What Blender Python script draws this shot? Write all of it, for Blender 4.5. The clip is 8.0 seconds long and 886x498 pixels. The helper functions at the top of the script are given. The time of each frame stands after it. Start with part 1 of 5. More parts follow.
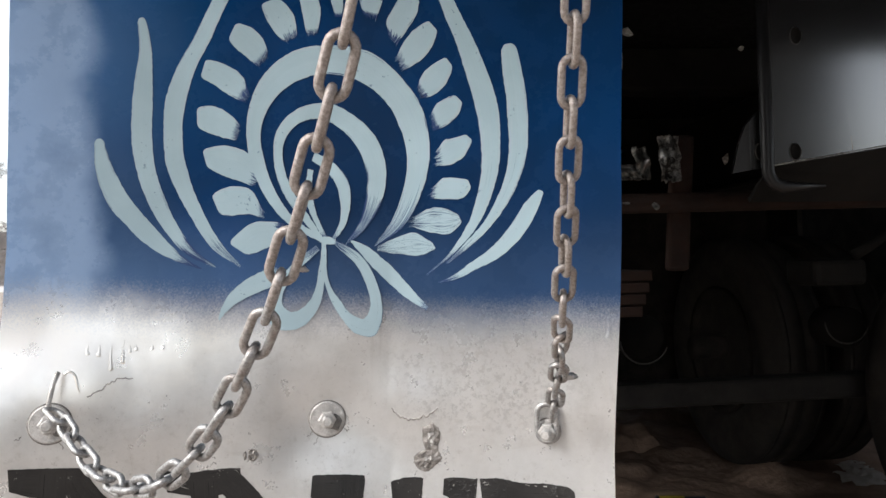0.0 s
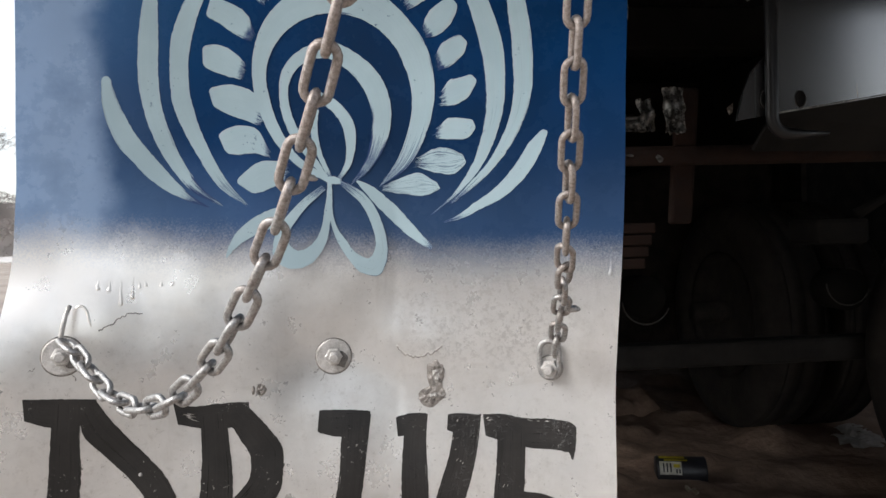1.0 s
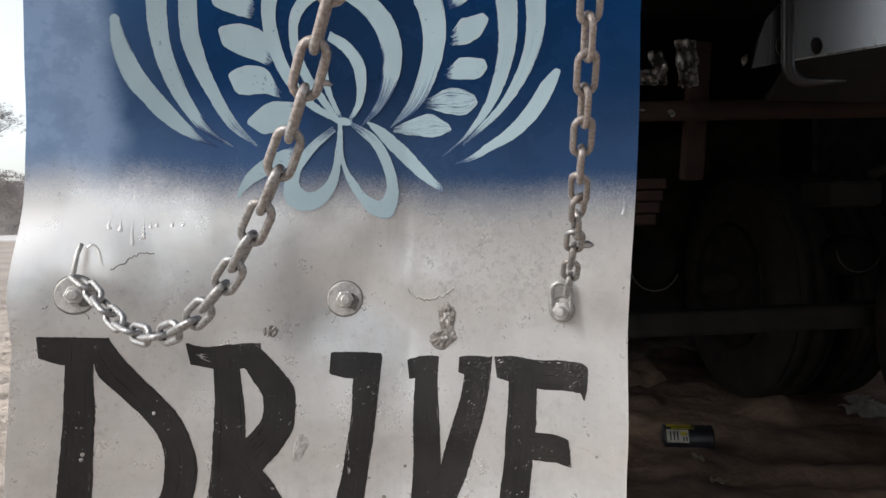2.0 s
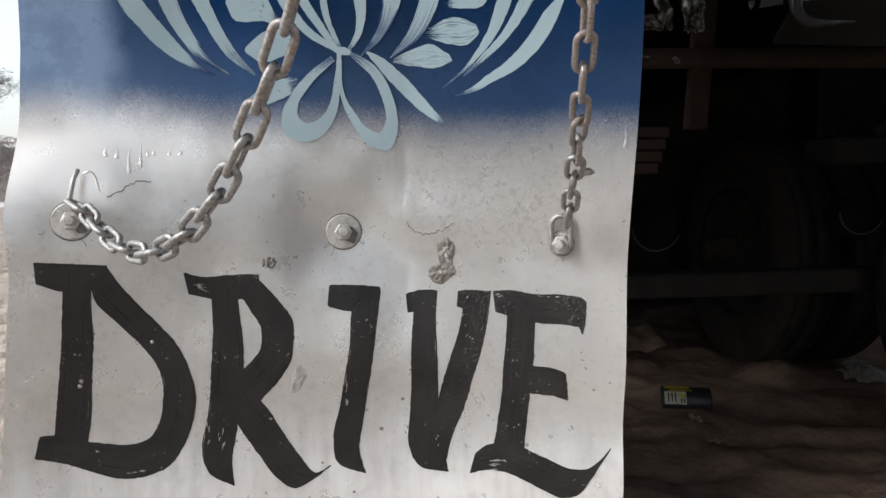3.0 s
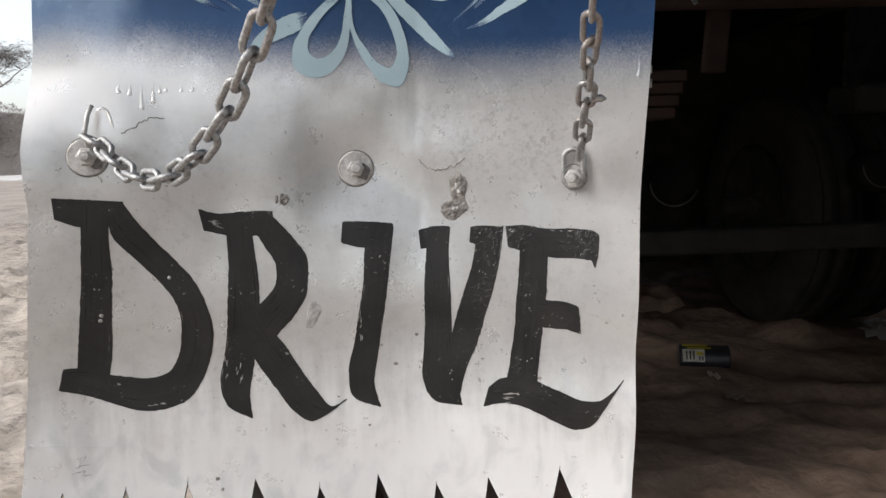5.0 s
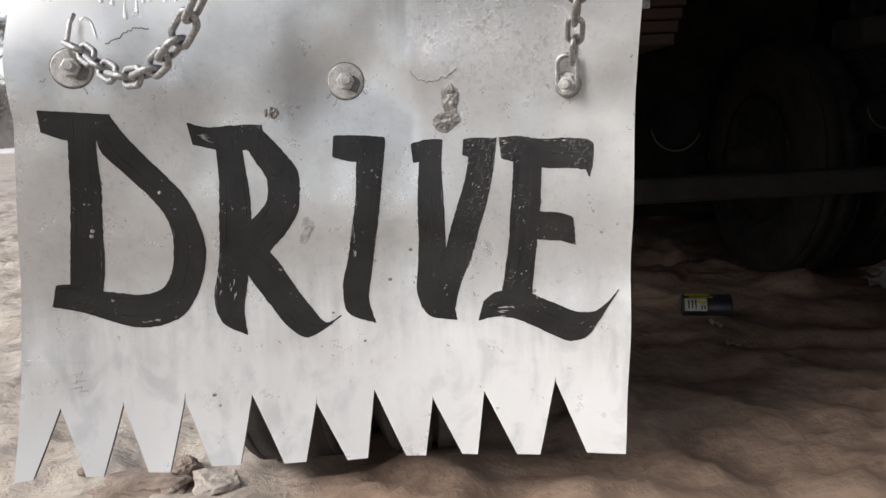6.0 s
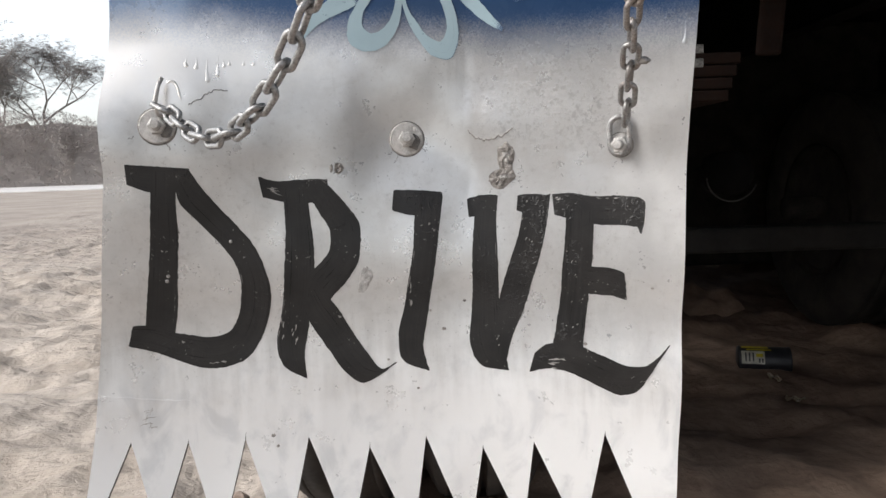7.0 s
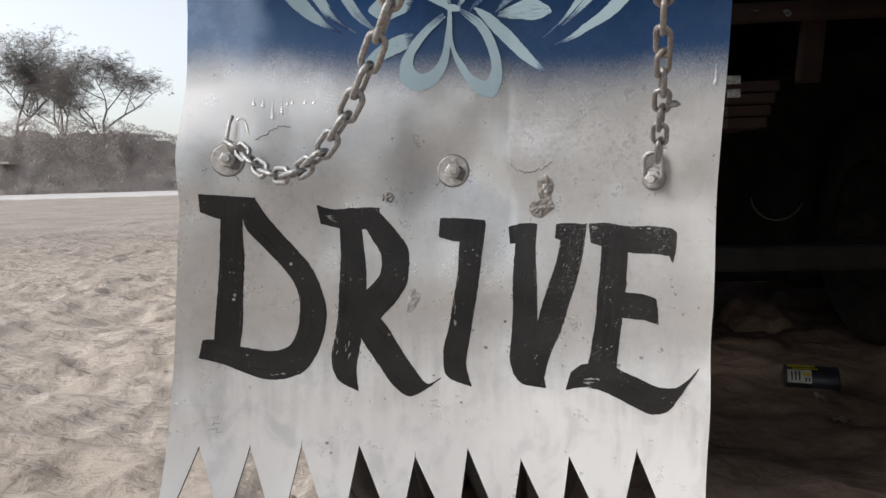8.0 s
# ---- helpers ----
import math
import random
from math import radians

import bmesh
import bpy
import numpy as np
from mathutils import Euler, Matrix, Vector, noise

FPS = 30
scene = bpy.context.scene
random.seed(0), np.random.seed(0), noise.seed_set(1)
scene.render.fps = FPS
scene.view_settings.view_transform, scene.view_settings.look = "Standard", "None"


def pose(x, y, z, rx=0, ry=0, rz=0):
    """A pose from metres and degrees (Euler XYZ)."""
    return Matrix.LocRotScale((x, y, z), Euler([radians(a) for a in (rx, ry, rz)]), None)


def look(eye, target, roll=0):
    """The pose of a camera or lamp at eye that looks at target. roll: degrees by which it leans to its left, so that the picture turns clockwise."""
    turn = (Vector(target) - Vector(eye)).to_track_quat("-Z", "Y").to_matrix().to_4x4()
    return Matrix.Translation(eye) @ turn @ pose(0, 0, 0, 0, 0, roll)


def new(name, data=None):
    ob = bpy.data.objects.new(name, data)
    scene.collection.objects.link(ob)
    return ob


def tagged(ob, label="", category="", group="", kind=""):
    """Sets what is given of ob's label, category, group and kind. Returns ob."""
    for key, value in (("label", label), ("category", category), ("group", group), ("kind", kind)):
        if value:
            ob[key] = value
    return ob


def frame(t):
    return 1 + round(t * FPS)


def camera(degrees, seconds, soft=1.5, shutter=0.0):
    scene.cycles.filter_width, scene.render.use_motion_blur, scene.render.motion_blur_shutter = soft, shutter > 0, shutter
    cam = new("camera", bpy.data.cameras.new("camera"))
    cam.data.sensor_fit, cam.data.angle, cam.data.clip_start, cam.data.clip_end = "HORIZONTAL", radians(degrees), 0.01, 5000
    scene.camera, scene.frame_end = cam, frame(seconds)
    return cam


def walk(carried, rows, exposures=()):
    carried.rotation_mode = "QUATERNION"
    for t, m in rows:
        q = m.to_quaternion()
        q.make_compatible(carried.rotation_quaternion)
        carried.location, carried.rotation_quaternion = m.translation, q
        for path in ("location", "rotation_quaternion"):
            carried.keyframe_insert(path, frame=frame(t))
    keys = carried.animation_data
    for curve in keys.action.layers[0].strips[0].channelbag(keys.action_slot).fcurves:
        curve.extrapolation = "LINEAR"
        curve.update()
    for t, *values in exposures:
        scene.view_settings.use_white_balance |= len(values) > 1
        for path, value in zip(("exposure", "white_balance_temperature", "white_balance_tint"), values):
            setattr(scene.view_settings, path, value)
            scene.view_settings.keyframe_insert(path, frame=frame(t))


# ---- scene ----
cam = camera(64.08, 8.0)
PATH = [
    (0, (0.0637, -0.6754, 0.9313), (0.2652, 1.3142, 0.9596), -1.71),
    (0.2, (0.0614, -0.6805, 0.9279), (0.2795, 1.3075, 0.9247), -1.40),
    (0.5, (0.0592, -0.6822, 0.9199), (0.2493, 1.3087, 0.9257), -1.58),
    (0.7, (0.0597, -0.6839, 0.9115), (0.2278, 1.3086, 0.8734), -1.20),
    (1, (0.0602, -0.6824, 0.8992), (0.2518, 1.3077, 0.8485), -1.58),
    (1.2, (0.0605, -0.6798, 0.8942), (0.2336, 1.3108, 0.8067), -1.66),
    (2.3, (0.0532, -0.6792, 0.8485), (0.2235, 1.3094, 0.7209), -1.56),
    (2.5, (0.0565, -0.6782, 0.8402), (0.2264, 1.3082, 0.6816), -1.26),
    (3, (0.0562, -0.6778, 0.8242), (0.2207, 1.3063, 0.6340), -1.11),
    (3.5, (0.0500, -0.6860, 0.8134), (0.1860, 1.2973, 0.5944), -1.13),
    (4, (0.0542, -0.6904, 0.8026), (0.1828, 1.2906, 0.5598), -1.23),
    (4.2, (0.0489, -0.6927, 0.7970), (0.1956, 1.2878, 0.5599), -1.32),
    (5.3, (0.0700, -0.6810, 0.7860), (0.1570, 1.2976, 0.5010), -1.50),
    (5.5, (0.0741, -0.6847, 0.7718), (0.1834, 1.2973, 0.5271), -0.03),
    (5.7, (0.0706, -0.6865, 0.7620), (0.2201, 1.2918, 0.5089), -1.79),
    (5.8, (0.0688, -0.6872, 0.7558), (0.1951, 1.2833, 0.4377), -2.89),
    (6, (0.0699, -0.6856, 0.7364), (0.1631, 1.2784, 0.3703), -2.67),
    (6.2, (0.0631, -0.6826, 0.7317), (0.1731, 1.2844, 0.3869), -2.05),
    (6.3, (0.0629, -0.6824, 0.7310), (0.1794, 1.2877, 0.4071), -1.79),
    (6.4, (0.0642, -0.6845, 0.7316), (0.1402, 1.2918, 0.4339), -1.66),
    (6.5, (0.0646, -0.6856, 0.7313), (0.0935, 1.2930, 0.4413), -1.67),
    (6.6, (0.0649, -0.6890, 0.7327), (0.0320, 1.2898, 0.4445), -1.76),
    (6.7, (0.0655, -0.6931, 0.7361), (0.0070, 1.2865, 0.4568), -1.26),
    (6.8, (0.0656, -0.6974, 0.7406), (0.0046, 1.2830, 0.4678), -1.25),
    (6.9, (0.0664, -0.7043, 0.7462), (0.0001, 1.2784, 0.4920), -1.78),
    (7, (0.0667, -0.7091, 0.7509), (0.0209, 1.2754, 0.5063), -2.02),
    (7.2, (0.0667, -0.7227, 0.7580), (0.0053, 1.2608, 0.5092), -1.64),
    (7.5, (0.0678, -0.7409, 0.7645), (-0.0655, 1.2404, 0.5265), -2.52),
    (7.7, (0.0687, -0.7510, 0.7686), (-0.0619, 1.2311, 0.5355), -2.35),
    (8, (0.0708, -0.7621, 0.7749), (-0.1005, 1.2188, 0.5583), -1.72),
]
EXPOSURES = [(0.0, 1.19), (1.0, 1.04), (3.0, 0.79), (5.5, 0.81), (6.5, 0.93), (7.0, 0.87), (8.0, 0.62)]
walk(cam, [(t, look(eye, target, roll)) for t, eye, target, roll in PATH], EXPOSURES)

# ---- world, sun, exposure ----
SUN_DIR = Vector((-1.0, -0.34, 0.78)).normalized()   # towards the sun
world = bpy.data.worlds.new("sky")
scene.world = world
world.use_nodes = True
wn = world.node_tree.nodes
sky = wn.new("ShaderNodeTexSky")
sky.sky_type = "NISHITA"
sky.sun_disc = False
sky.sun_elevation = math.asin(SUN_DIR.z)
sky.sun_rotation = math.atan2(SUN_DIR.x, SUN_DIR.y)
sky.air_density, sky.dust_density, sky.ozone_density = 1.0, 2.2, 1.0
wn["Background"].inputs["Strength"].default_value = 0.15
haze = wn.new("ShaderNodeHueSaturation")   # a hazy, nearly colourless sky
haze.inputs["Saturation"].default_value = 0.34
world.node_tree.links.new(sky.outputs["Color"], haze.inputs["Color"])
world.node_tree.links.new(haze.outputs["Color"], wn["Background"].inputs["Color"])
sun_data = bpy.data.lights.new("sun", "SUN")
sun_data.energy, sun_data.angle, sun_data.color = 1.08, radians(25), (1.0, 0.985, 0.965)
sun_lamp = new("sun", sun_data)
sun_lamp.matrix_world = look((0, 0, 30), Vector((0, 0, 30)) - SUN_DIR)


# ---- building helpers ----
def obj(name, bm, material, smooth=True):
    me = bpy.data.meshes.new(name)
    bm.normal_update()
    bm.to_mesh(me)
    bm.free()
    if smooth:
        me.shade_smooth()
    if material:
        me.materials.append(material)
    return new(name, me)


def part(name, bm, material, parent, label="", smooth=True):
    ob = obj(name, bm, material, smooth)
    ob.parent = parent
    if label:
        ob["label"] = label
    return ob


def share(name, me, parent, m):
    ob = new(name, me)
    ob.parent = parent
    ob.matrix_basis = m
    return ob


def empty(name, at=(0, 0, 0)):
    ob = new(name)
    ob.location = at
    return ob


def box(bm, lo, hi, bevel=0.0, seg=2):
    made = bmesh.ops.create_cube(bm, size=1.0)["verts"]
    lo, hi = Vector(lo), Vector(hi)
    for v in made:
        v.co = Vector([lo[i] + (v.co[i] + 0.5) * (hi[i] - lo[i]) for i in range(3)])
    if bevel:
        edges = list({e for v in made for e in v.link_edges})
        bmesh.ops.bevel(bm, geom=edges, offset=bevel, segments=seg, affect="EDGES", profile=0.5)
    return bm


def tube(bm, pts, radii, sides=10, cap=True):
    """A tapered tube along points."""
    rings = []
    pts = [Vector(p) for p in pts]
    side = None
    for i, p in enumerate(pts):
        way = (pts[min(i + 1, len(pts) - 1)] - pts[max(i - 1, 0)]).normalized()
        if side is None:
            side = way.orthogonal().normalized()
        side = (side - way * side.dot(way)).normalized()
        up = way.cross(side)
        r = radii[i] if isinstance(radii, (list, tuple)) else radii
        rings.append([bm.verts.new(p + r * (math.cos(a) * side + math.sin(a) * up)) for a in (2 * math.pi * k / sides for k in range(sides))])
    for a, b in zip(rings, rings[1:]):
        for k in range(sides):
            bm.faces.new((a[k], a[(k + 1) % sides], b[(k + 1) % sides], b[k]))
    if cap:
        bm.faces.new(rings[0][::-1])
        bm.faces.new(rings[-1])
    return bm


def lathe(bm, profile, m, sides=32, closed=False):
    """Turns (radius, height) pairs about the local z axis of m."""
    rings = [[bm.verts.new(m @ Vector((r * math.cos(a), r * math.sin(a), h))) for a in (2 * math.pi * k / sides for k in range(sides))] for r, h in profile]
    pairs = list(zip(rings, rings[1:])) + ([(rings[-1], rings[0])] if closed else [])
    for a, b in pairs:
        for k in range(sides):
            bm.faces.new((a[k], a[(k + 1) % sides], b[(k + 1) % sides], b[k]))
    if not closed:
        for ring, flip in ((rings[0], True), (rings[-1], False)):
            if (ring[0].co - ring[sides // 2].co).length > 1e-5:
                bm.faces.new(ring[::-1] if flip else ring)
    return bm


def spline(pts, n):
    """Catmull-Rom through tuples of any length, n steps a span."""
    pts = [np.array(p, float) for p in pts]
    ext = [2 * pts[0] - pts[1]] + pts + [2 * pts[-1] - pts[-2]]
    out = []
    for i in range(1, len(ext) - 2):
        p0, p1, p2, p3 = ext[i - 1:i + 3]
        for k in range(n):
            t = k / n
            out.append(0.5 * (2 * p1 + (p2 - p0) * t + (2 * p0 - 5 * p1 + 4 * p2 - p3) * t * t + (3 * p1 - p0 - 3 * p2 + p3) * t ** 3))
    return out + [pts[-1]]


# ---- materials ----
class Nodes:
    """Short hand for a node material."""

    def __init__(self, name):
        self.mat = bpy.data.materials.new(name)
        self.mat.use_nodes = True
        self.n, self.l = self.mat.node_tree.nodes, self.mat.node_tree.links
        self.bsdf = self.n["Principled BSDF"]

    def put(self, socket, value):
        if hasattr(value, "is_output"):
            self.l.new(value, socket)
        else:
            socket.default_value = value

    def set(self, **values):
        for key, value in values.items():
            self.put(self.bsdf.inputs[key.replace("_", " ")], value)
        return self

    def coords(self, kind="Object", scale=(1, 1, 1)):
        mapping = self.n.new("ShaderNodeMapping")
        self.put(mapping.inputs["Vector"], self.n.new("ShaderNodeTexCoord").outputs[kind])
        mapping.inputs["Scale"].default_value = scale
        return mapping.outputs["Vector"]

    def noise(self, scale, detail=4.0, rough=0.55, at=None, distort=0.0):
        node = self.n.new("ShaderNodeTexNoise")
        self.put(node.inputs["Vector"], at if at is not None else self.coords())
        node.inputs["Scale"].default_value, node.inputs["Detail"].default_value = scale, detail
        node.inputs["Roughness"].default_value, node.inputs["Distortion"].default_value = rough, distort
        return node.outputs["Fac"]

    def ramp(self, fac, lo, hi, a=0.0, b=1.0):
        node = self.n.new("ShaderNodeMapRange")
        node.interpolation_type = "SMOOTHSTEP"
        for key, value in zip(("Value", "From Min", "From Max", "To Min", "To Max"), (fac, lo, hi, a, b)):
            self.put(node.inputs[key], value)
        return node.outputs["Result"]

    def math(self, op, a, b=0.0):
        node = self.n.new("ShaderNodeMath")
        node.operation = op
        self.put(node.inputs[0], a)
        self.put(node.inputs[1], b)
        return node.outputs[0]

    def mix(self, fac, a, b):
        node = self.n.new("ShaderNodeMix")
        node.data_type = "RGBA"
        self.put(node.inputs["Factor"], fac)
        for socket, value in ((node.inputs[6], a), (node.inputs[7], b)):
            self.put(socket, (*value, 1.0) if isinstance(value, tuple) and len(value) == 3 else value)
        return node.outputs[2]

    def axis(self, index, kind="Object"):
        node = self.n.new("ShaderNodeSeparateXYZ")
        self.put(node.inputs[0], self.coords(kind))
        return node.outputs[index]

    def bump(self, height, strength, distance=0.01):
        node = self.n.new("ShaderNodeBump")
        node.inputs["Strength"].default_value, node.inputs["Distance"].default_value = strength, distance
        self.put(node.inputs["Height"], height)
        self.put(self.bsdf.inputs["Normal"], node.outputs["Normal"])
        return self


def plain(name, a, b, scale, roughness=0.6, metallic=0.0, bump=0.2, distance=0.002, kind="Object", spec=0.5):
    """Two tones mixed by two scales of noise, with fine relief."""
    m = Nodes(name)
    at = m.coords(kind)
    big, fine = m.noise(scale, at=at), m.noise(scale * 7, 6.0, 0.65, at=at)
    both = m.math("ADD", m.math("MULTIPLY", big, 0.6), m.math("MULTIPLY", fine, 0.4))
    m.set(Base_Color=m.mix(m.ramp(both, 0.36, 0.66), a, b), Metallic=metallic, Roughness=m.ramp(fine, 0.3, 0.7, max(roughness - 0.1, 0.05), min(roughness + 0.1, 1.0)))
    m.set(Specular_IOR_Level=spec)
    m.bump(both, bump, distance)
    return m.mat


def flap_paint():
    m = Nodes("flap_paint")
    at = m.coords()
    x, z = m.axis(0), m.axis(2)
    speck = m.noise(520.0, 3.0, 0.75, at=at)
    cloud = m.noise(9.0, 5.0, 0.6, at=at)
    # spray gradient from silver up into blue
    edge = m.math("ADD", z, m.math("ADD", m.math("MULTIPLY", m.math("SUBTRACT", speck, 0.5), 0.038), m.math("MULTIPLY", m.math("SUBTRACT", cloud, 0.5), 0.03)))
    edge = m.math("SUBTRACT", edge, m.math("SUBTRACT", m.ramp(x, -0.08, -0.24, 0.0, 0.018), m.ramp(x, -0.02, 0.16, 0.0, 0.016)))
    blue = m.ramp(edge, 0.852, 0.914)
    stain = m.noise(24.0, 6.0, 0.7, at=at)
    silver = m.mix(m.ramp(stain, 0.35, 0.75), (0.69, 0.685, 0.68), (0.59, 0.583, 0.573))
    dirt = m.math("MULTIPLY", m.ramp(m.noise(330.0, 3.0, 0.7, at=at), 0.60, 0.70), m.ramp(m.noise(13.0, 4.0, 0.6, at=at), 0.50, 0.64))
    silver = m.mix(m.math("MULTIPLY", dirt, 0.38), silver, (0.20, 0.18, 0.165))
    # fine mottling, faint upright runs and wiped smears
    mottle = m.noise(110.0, 5.0, 0.75, at=at)
    runs = m.noise(1.0, 4.0, 0.6, at=m.coords("Object", (95.0, 20.0, 9.0)))
    dark_mark = m.noise(1.0, 5.0, 0.65, at=m.coords("Object", (16.0, 16.0, 34.0)), distort=0.8)
    silver = m.mix(m.ramp(mottle, 0.52, 0.74, 0.0, 0.40), silver, (0.40, 0.385, 0.37))
    silver = m.mix(m.ramp(runs, 0.60, 0.75, 0.0, 0.30), silver, (0.45, 0.435, 0.42))
    silver = m.mix(m.ramp(dark_mark, 0.56, 0.72, 0.0, 0.26), silver, (0.42, 0.40, 0.375))
    pits = m.math("MULTIPLY", m.ramp(m.noise(300.0, 2.0, 0.5, at=at), 0.70, 0.75), m.ramp(m.noise(19.0, 3.0, 0.6, at=at), 0.42, 0.60))
    silver = m.mix(m.math("MULTIPLY", pits, 0.6), silver, (0.16, 0.15, 0.14))
    # grey overspray below the blue on one side
    band = m.math("MULTIPLY", m.ramp(x, 0.03, 0.13), m.ramp(edge, 0.800, 0.885))
    silver = m.mix(m.math("MULTIPLY", band, 0.38), silver, (0.27, 0.29, 0.32))
    # a coarse gritty patch
    grit_at = m.math("ADD", m.math("ADD", m.math("POWER", m.math("MULTIPLY", m.math("SUBTRACT", x, 0.170), 9.5), 2.0), m.math("POWER", m.math("MULTIPLY", m.math("SUBTRACT", z, 0.812), 16.0), 2.0)), m.math("MULTIPLY", m.math("SUBTRACT", m.noise(22.0, 5.0, 0.65, at=at), 0.5), 1.6))
    grit = m.math("MULTIPLY", m.ramp(grit_at, 1.2, 0.2), m.ramp(m.noise(170.0, 6.0, 0.78, at=at), 0.49, 0.58))
    silver = m.mix(m.math("MULTIPLY", grit, 0.55), silver, (0.34, 0.335, 0.33))
    # a later, whiter coat along the teeth
    coat = m.ramp(m.math("ADD", z, m.math("ADD", m.math("MULTIPLY", m.math("SUBTRACT", m.noise(14.0, 5.0, 0.65, at=at), 0.5), 0.12), m.math("MULTIPLY", m.math("SUBTRACT", runs, 0.5), 0.10))), 0.615, 0.475)
    wiped = m.ramp(m.noise(1.0, 5.0, 0.6, at=m.coords("Object", (26.0, 10.0, 15.0)), distort=0.6), 0.47, 0.68, 0.0, 0.75)
    silver = m.mix(m.math("MULTIPLY", coat, 0.92), silver, m.mix(wiped, (0.94, 0.945, 0.95), (0.70, 0.715, 0.735)))
    # the sky's highlight round the staple, painted in as a whiter patch
    spot = m.math("ADD", m.math("ADD", m.math("POWER", m.math("MULTIPLY", m.math("ADD", x, 0.225), 6.5), 2.0), m.math("POWER", m.math("MULTIPLY", m.math("SUBTRACT", z, 0.862), 17.0), 2.0)), m.math("MULTIPLY", m.math("SUBTRACT", m.noise(16.0, 5.0, 0.65, at=at), 0.5), 1.4))
    sky_glare = m.ramp(spot, 1.5, 0.0)
    silver = m.mix(m.math("MULTIPLY", sky_glare, 0.95), silver, (0.98, 0.935, 0.87))
    deep = m.mix(m.ramp(m.noise(6.0, 3.0, 0.5, at=at), 0.32, 0.68), (0.003, 0.023, 0.074), (0.002, 0.037, 0.132))
    vivid = m.math("MULTIPLY", m.ramp(x, -0.05, -0.15), m.ramp(z, 1.0, 1.12))
    deep = m.mix(m.math("MULTIPLY", vivid, 0.6), deep, (0.004, 0.075, 0.22))
    faded = m.math("MULTIPLY", m.ramp(x, -0.10, 0.04), m.ramp(m.math("ADD", z, m.math("MULTIPLY", cloud, 0.10)), 1.14, 0.98))
    deep = m.mix(m.math("MULTIPLY", faded, m.math("ADD", 0.35, m.math("MULTIPLY", cloud, 0.7))), deep, (0.011, 0.027, 0.064))
    low = m.math("MULTIPLY", m.ramp(x, 0.22, -0.18, 0.25, 1.0), m.ramp(m.math("ADD", z, m.math("MULTIPLY", cloud, 0.06)), 1.03, 0.925))
    deep = m.mix(m.math("MULTIPLY", low, 0.42), deep, (0.15, 0.26, 0.48))
    # old overspray along one side of the blue, with sky glare painted in
    wave = m.math("ADD", x, m.math("MULTIPLY", m.math("SUBTRACT", m.noise(6.0, 5.0, 0.6, at=at), 0.5), 0.09))
    deep = m.mix(m.ramp(wave, -0.09, -0.20, 0.0, 0.38), deep, (0.10, 0.19, 0.37))
    dusty = m.math("MULTIPLY", m.ramp(wave, -0.180, -0.208), m.ramp(stain, 0.25, 0.6, 0.55, 1.0))
    deep = m.mix(m.math("MULTIPLY", dusty, 0.78), deep, (0.28, 0.41, 0.63))
    m.set(Base_Color=m.mix(blue, silver, deep), Metallic=m.math("MULTIPLY", m.math("SUBTRACT", 1.0, blue), m.math("ADD", m.math("SUBTRACT", 0.62, m.math("MULTIPLY", coat, 0.35)), m.math("MULTIPLY", sky_glare, 0.32))))
    m.set(Roughness=m.math("ADD", m.ramp(stain, 0.3, 0.7, 0.26, 0.38), m.math("MULTIPLY", blue, -0.05)),
          Specular_IOR_Level=m.math("SUBTRACT", 0.5, m.math("MULTIPLY", m.math("MULTIPLY", blue, m.math("SUBTRACT", 1.0, dusty)), 0.43)))
    m.bump(m.math("ADD", m.math("MULTIPLY", speck, 0.02), m.math("ADD", m.math("ADD", cloud, m.math("MULTIPLY", grit, 0.22)), m.math("ADD", m.math("MULTIPLY", mottle, 0.06), m.math("MULTIPLY", stain, 0.18)))), 0.19, 0.004)
    return m.mat


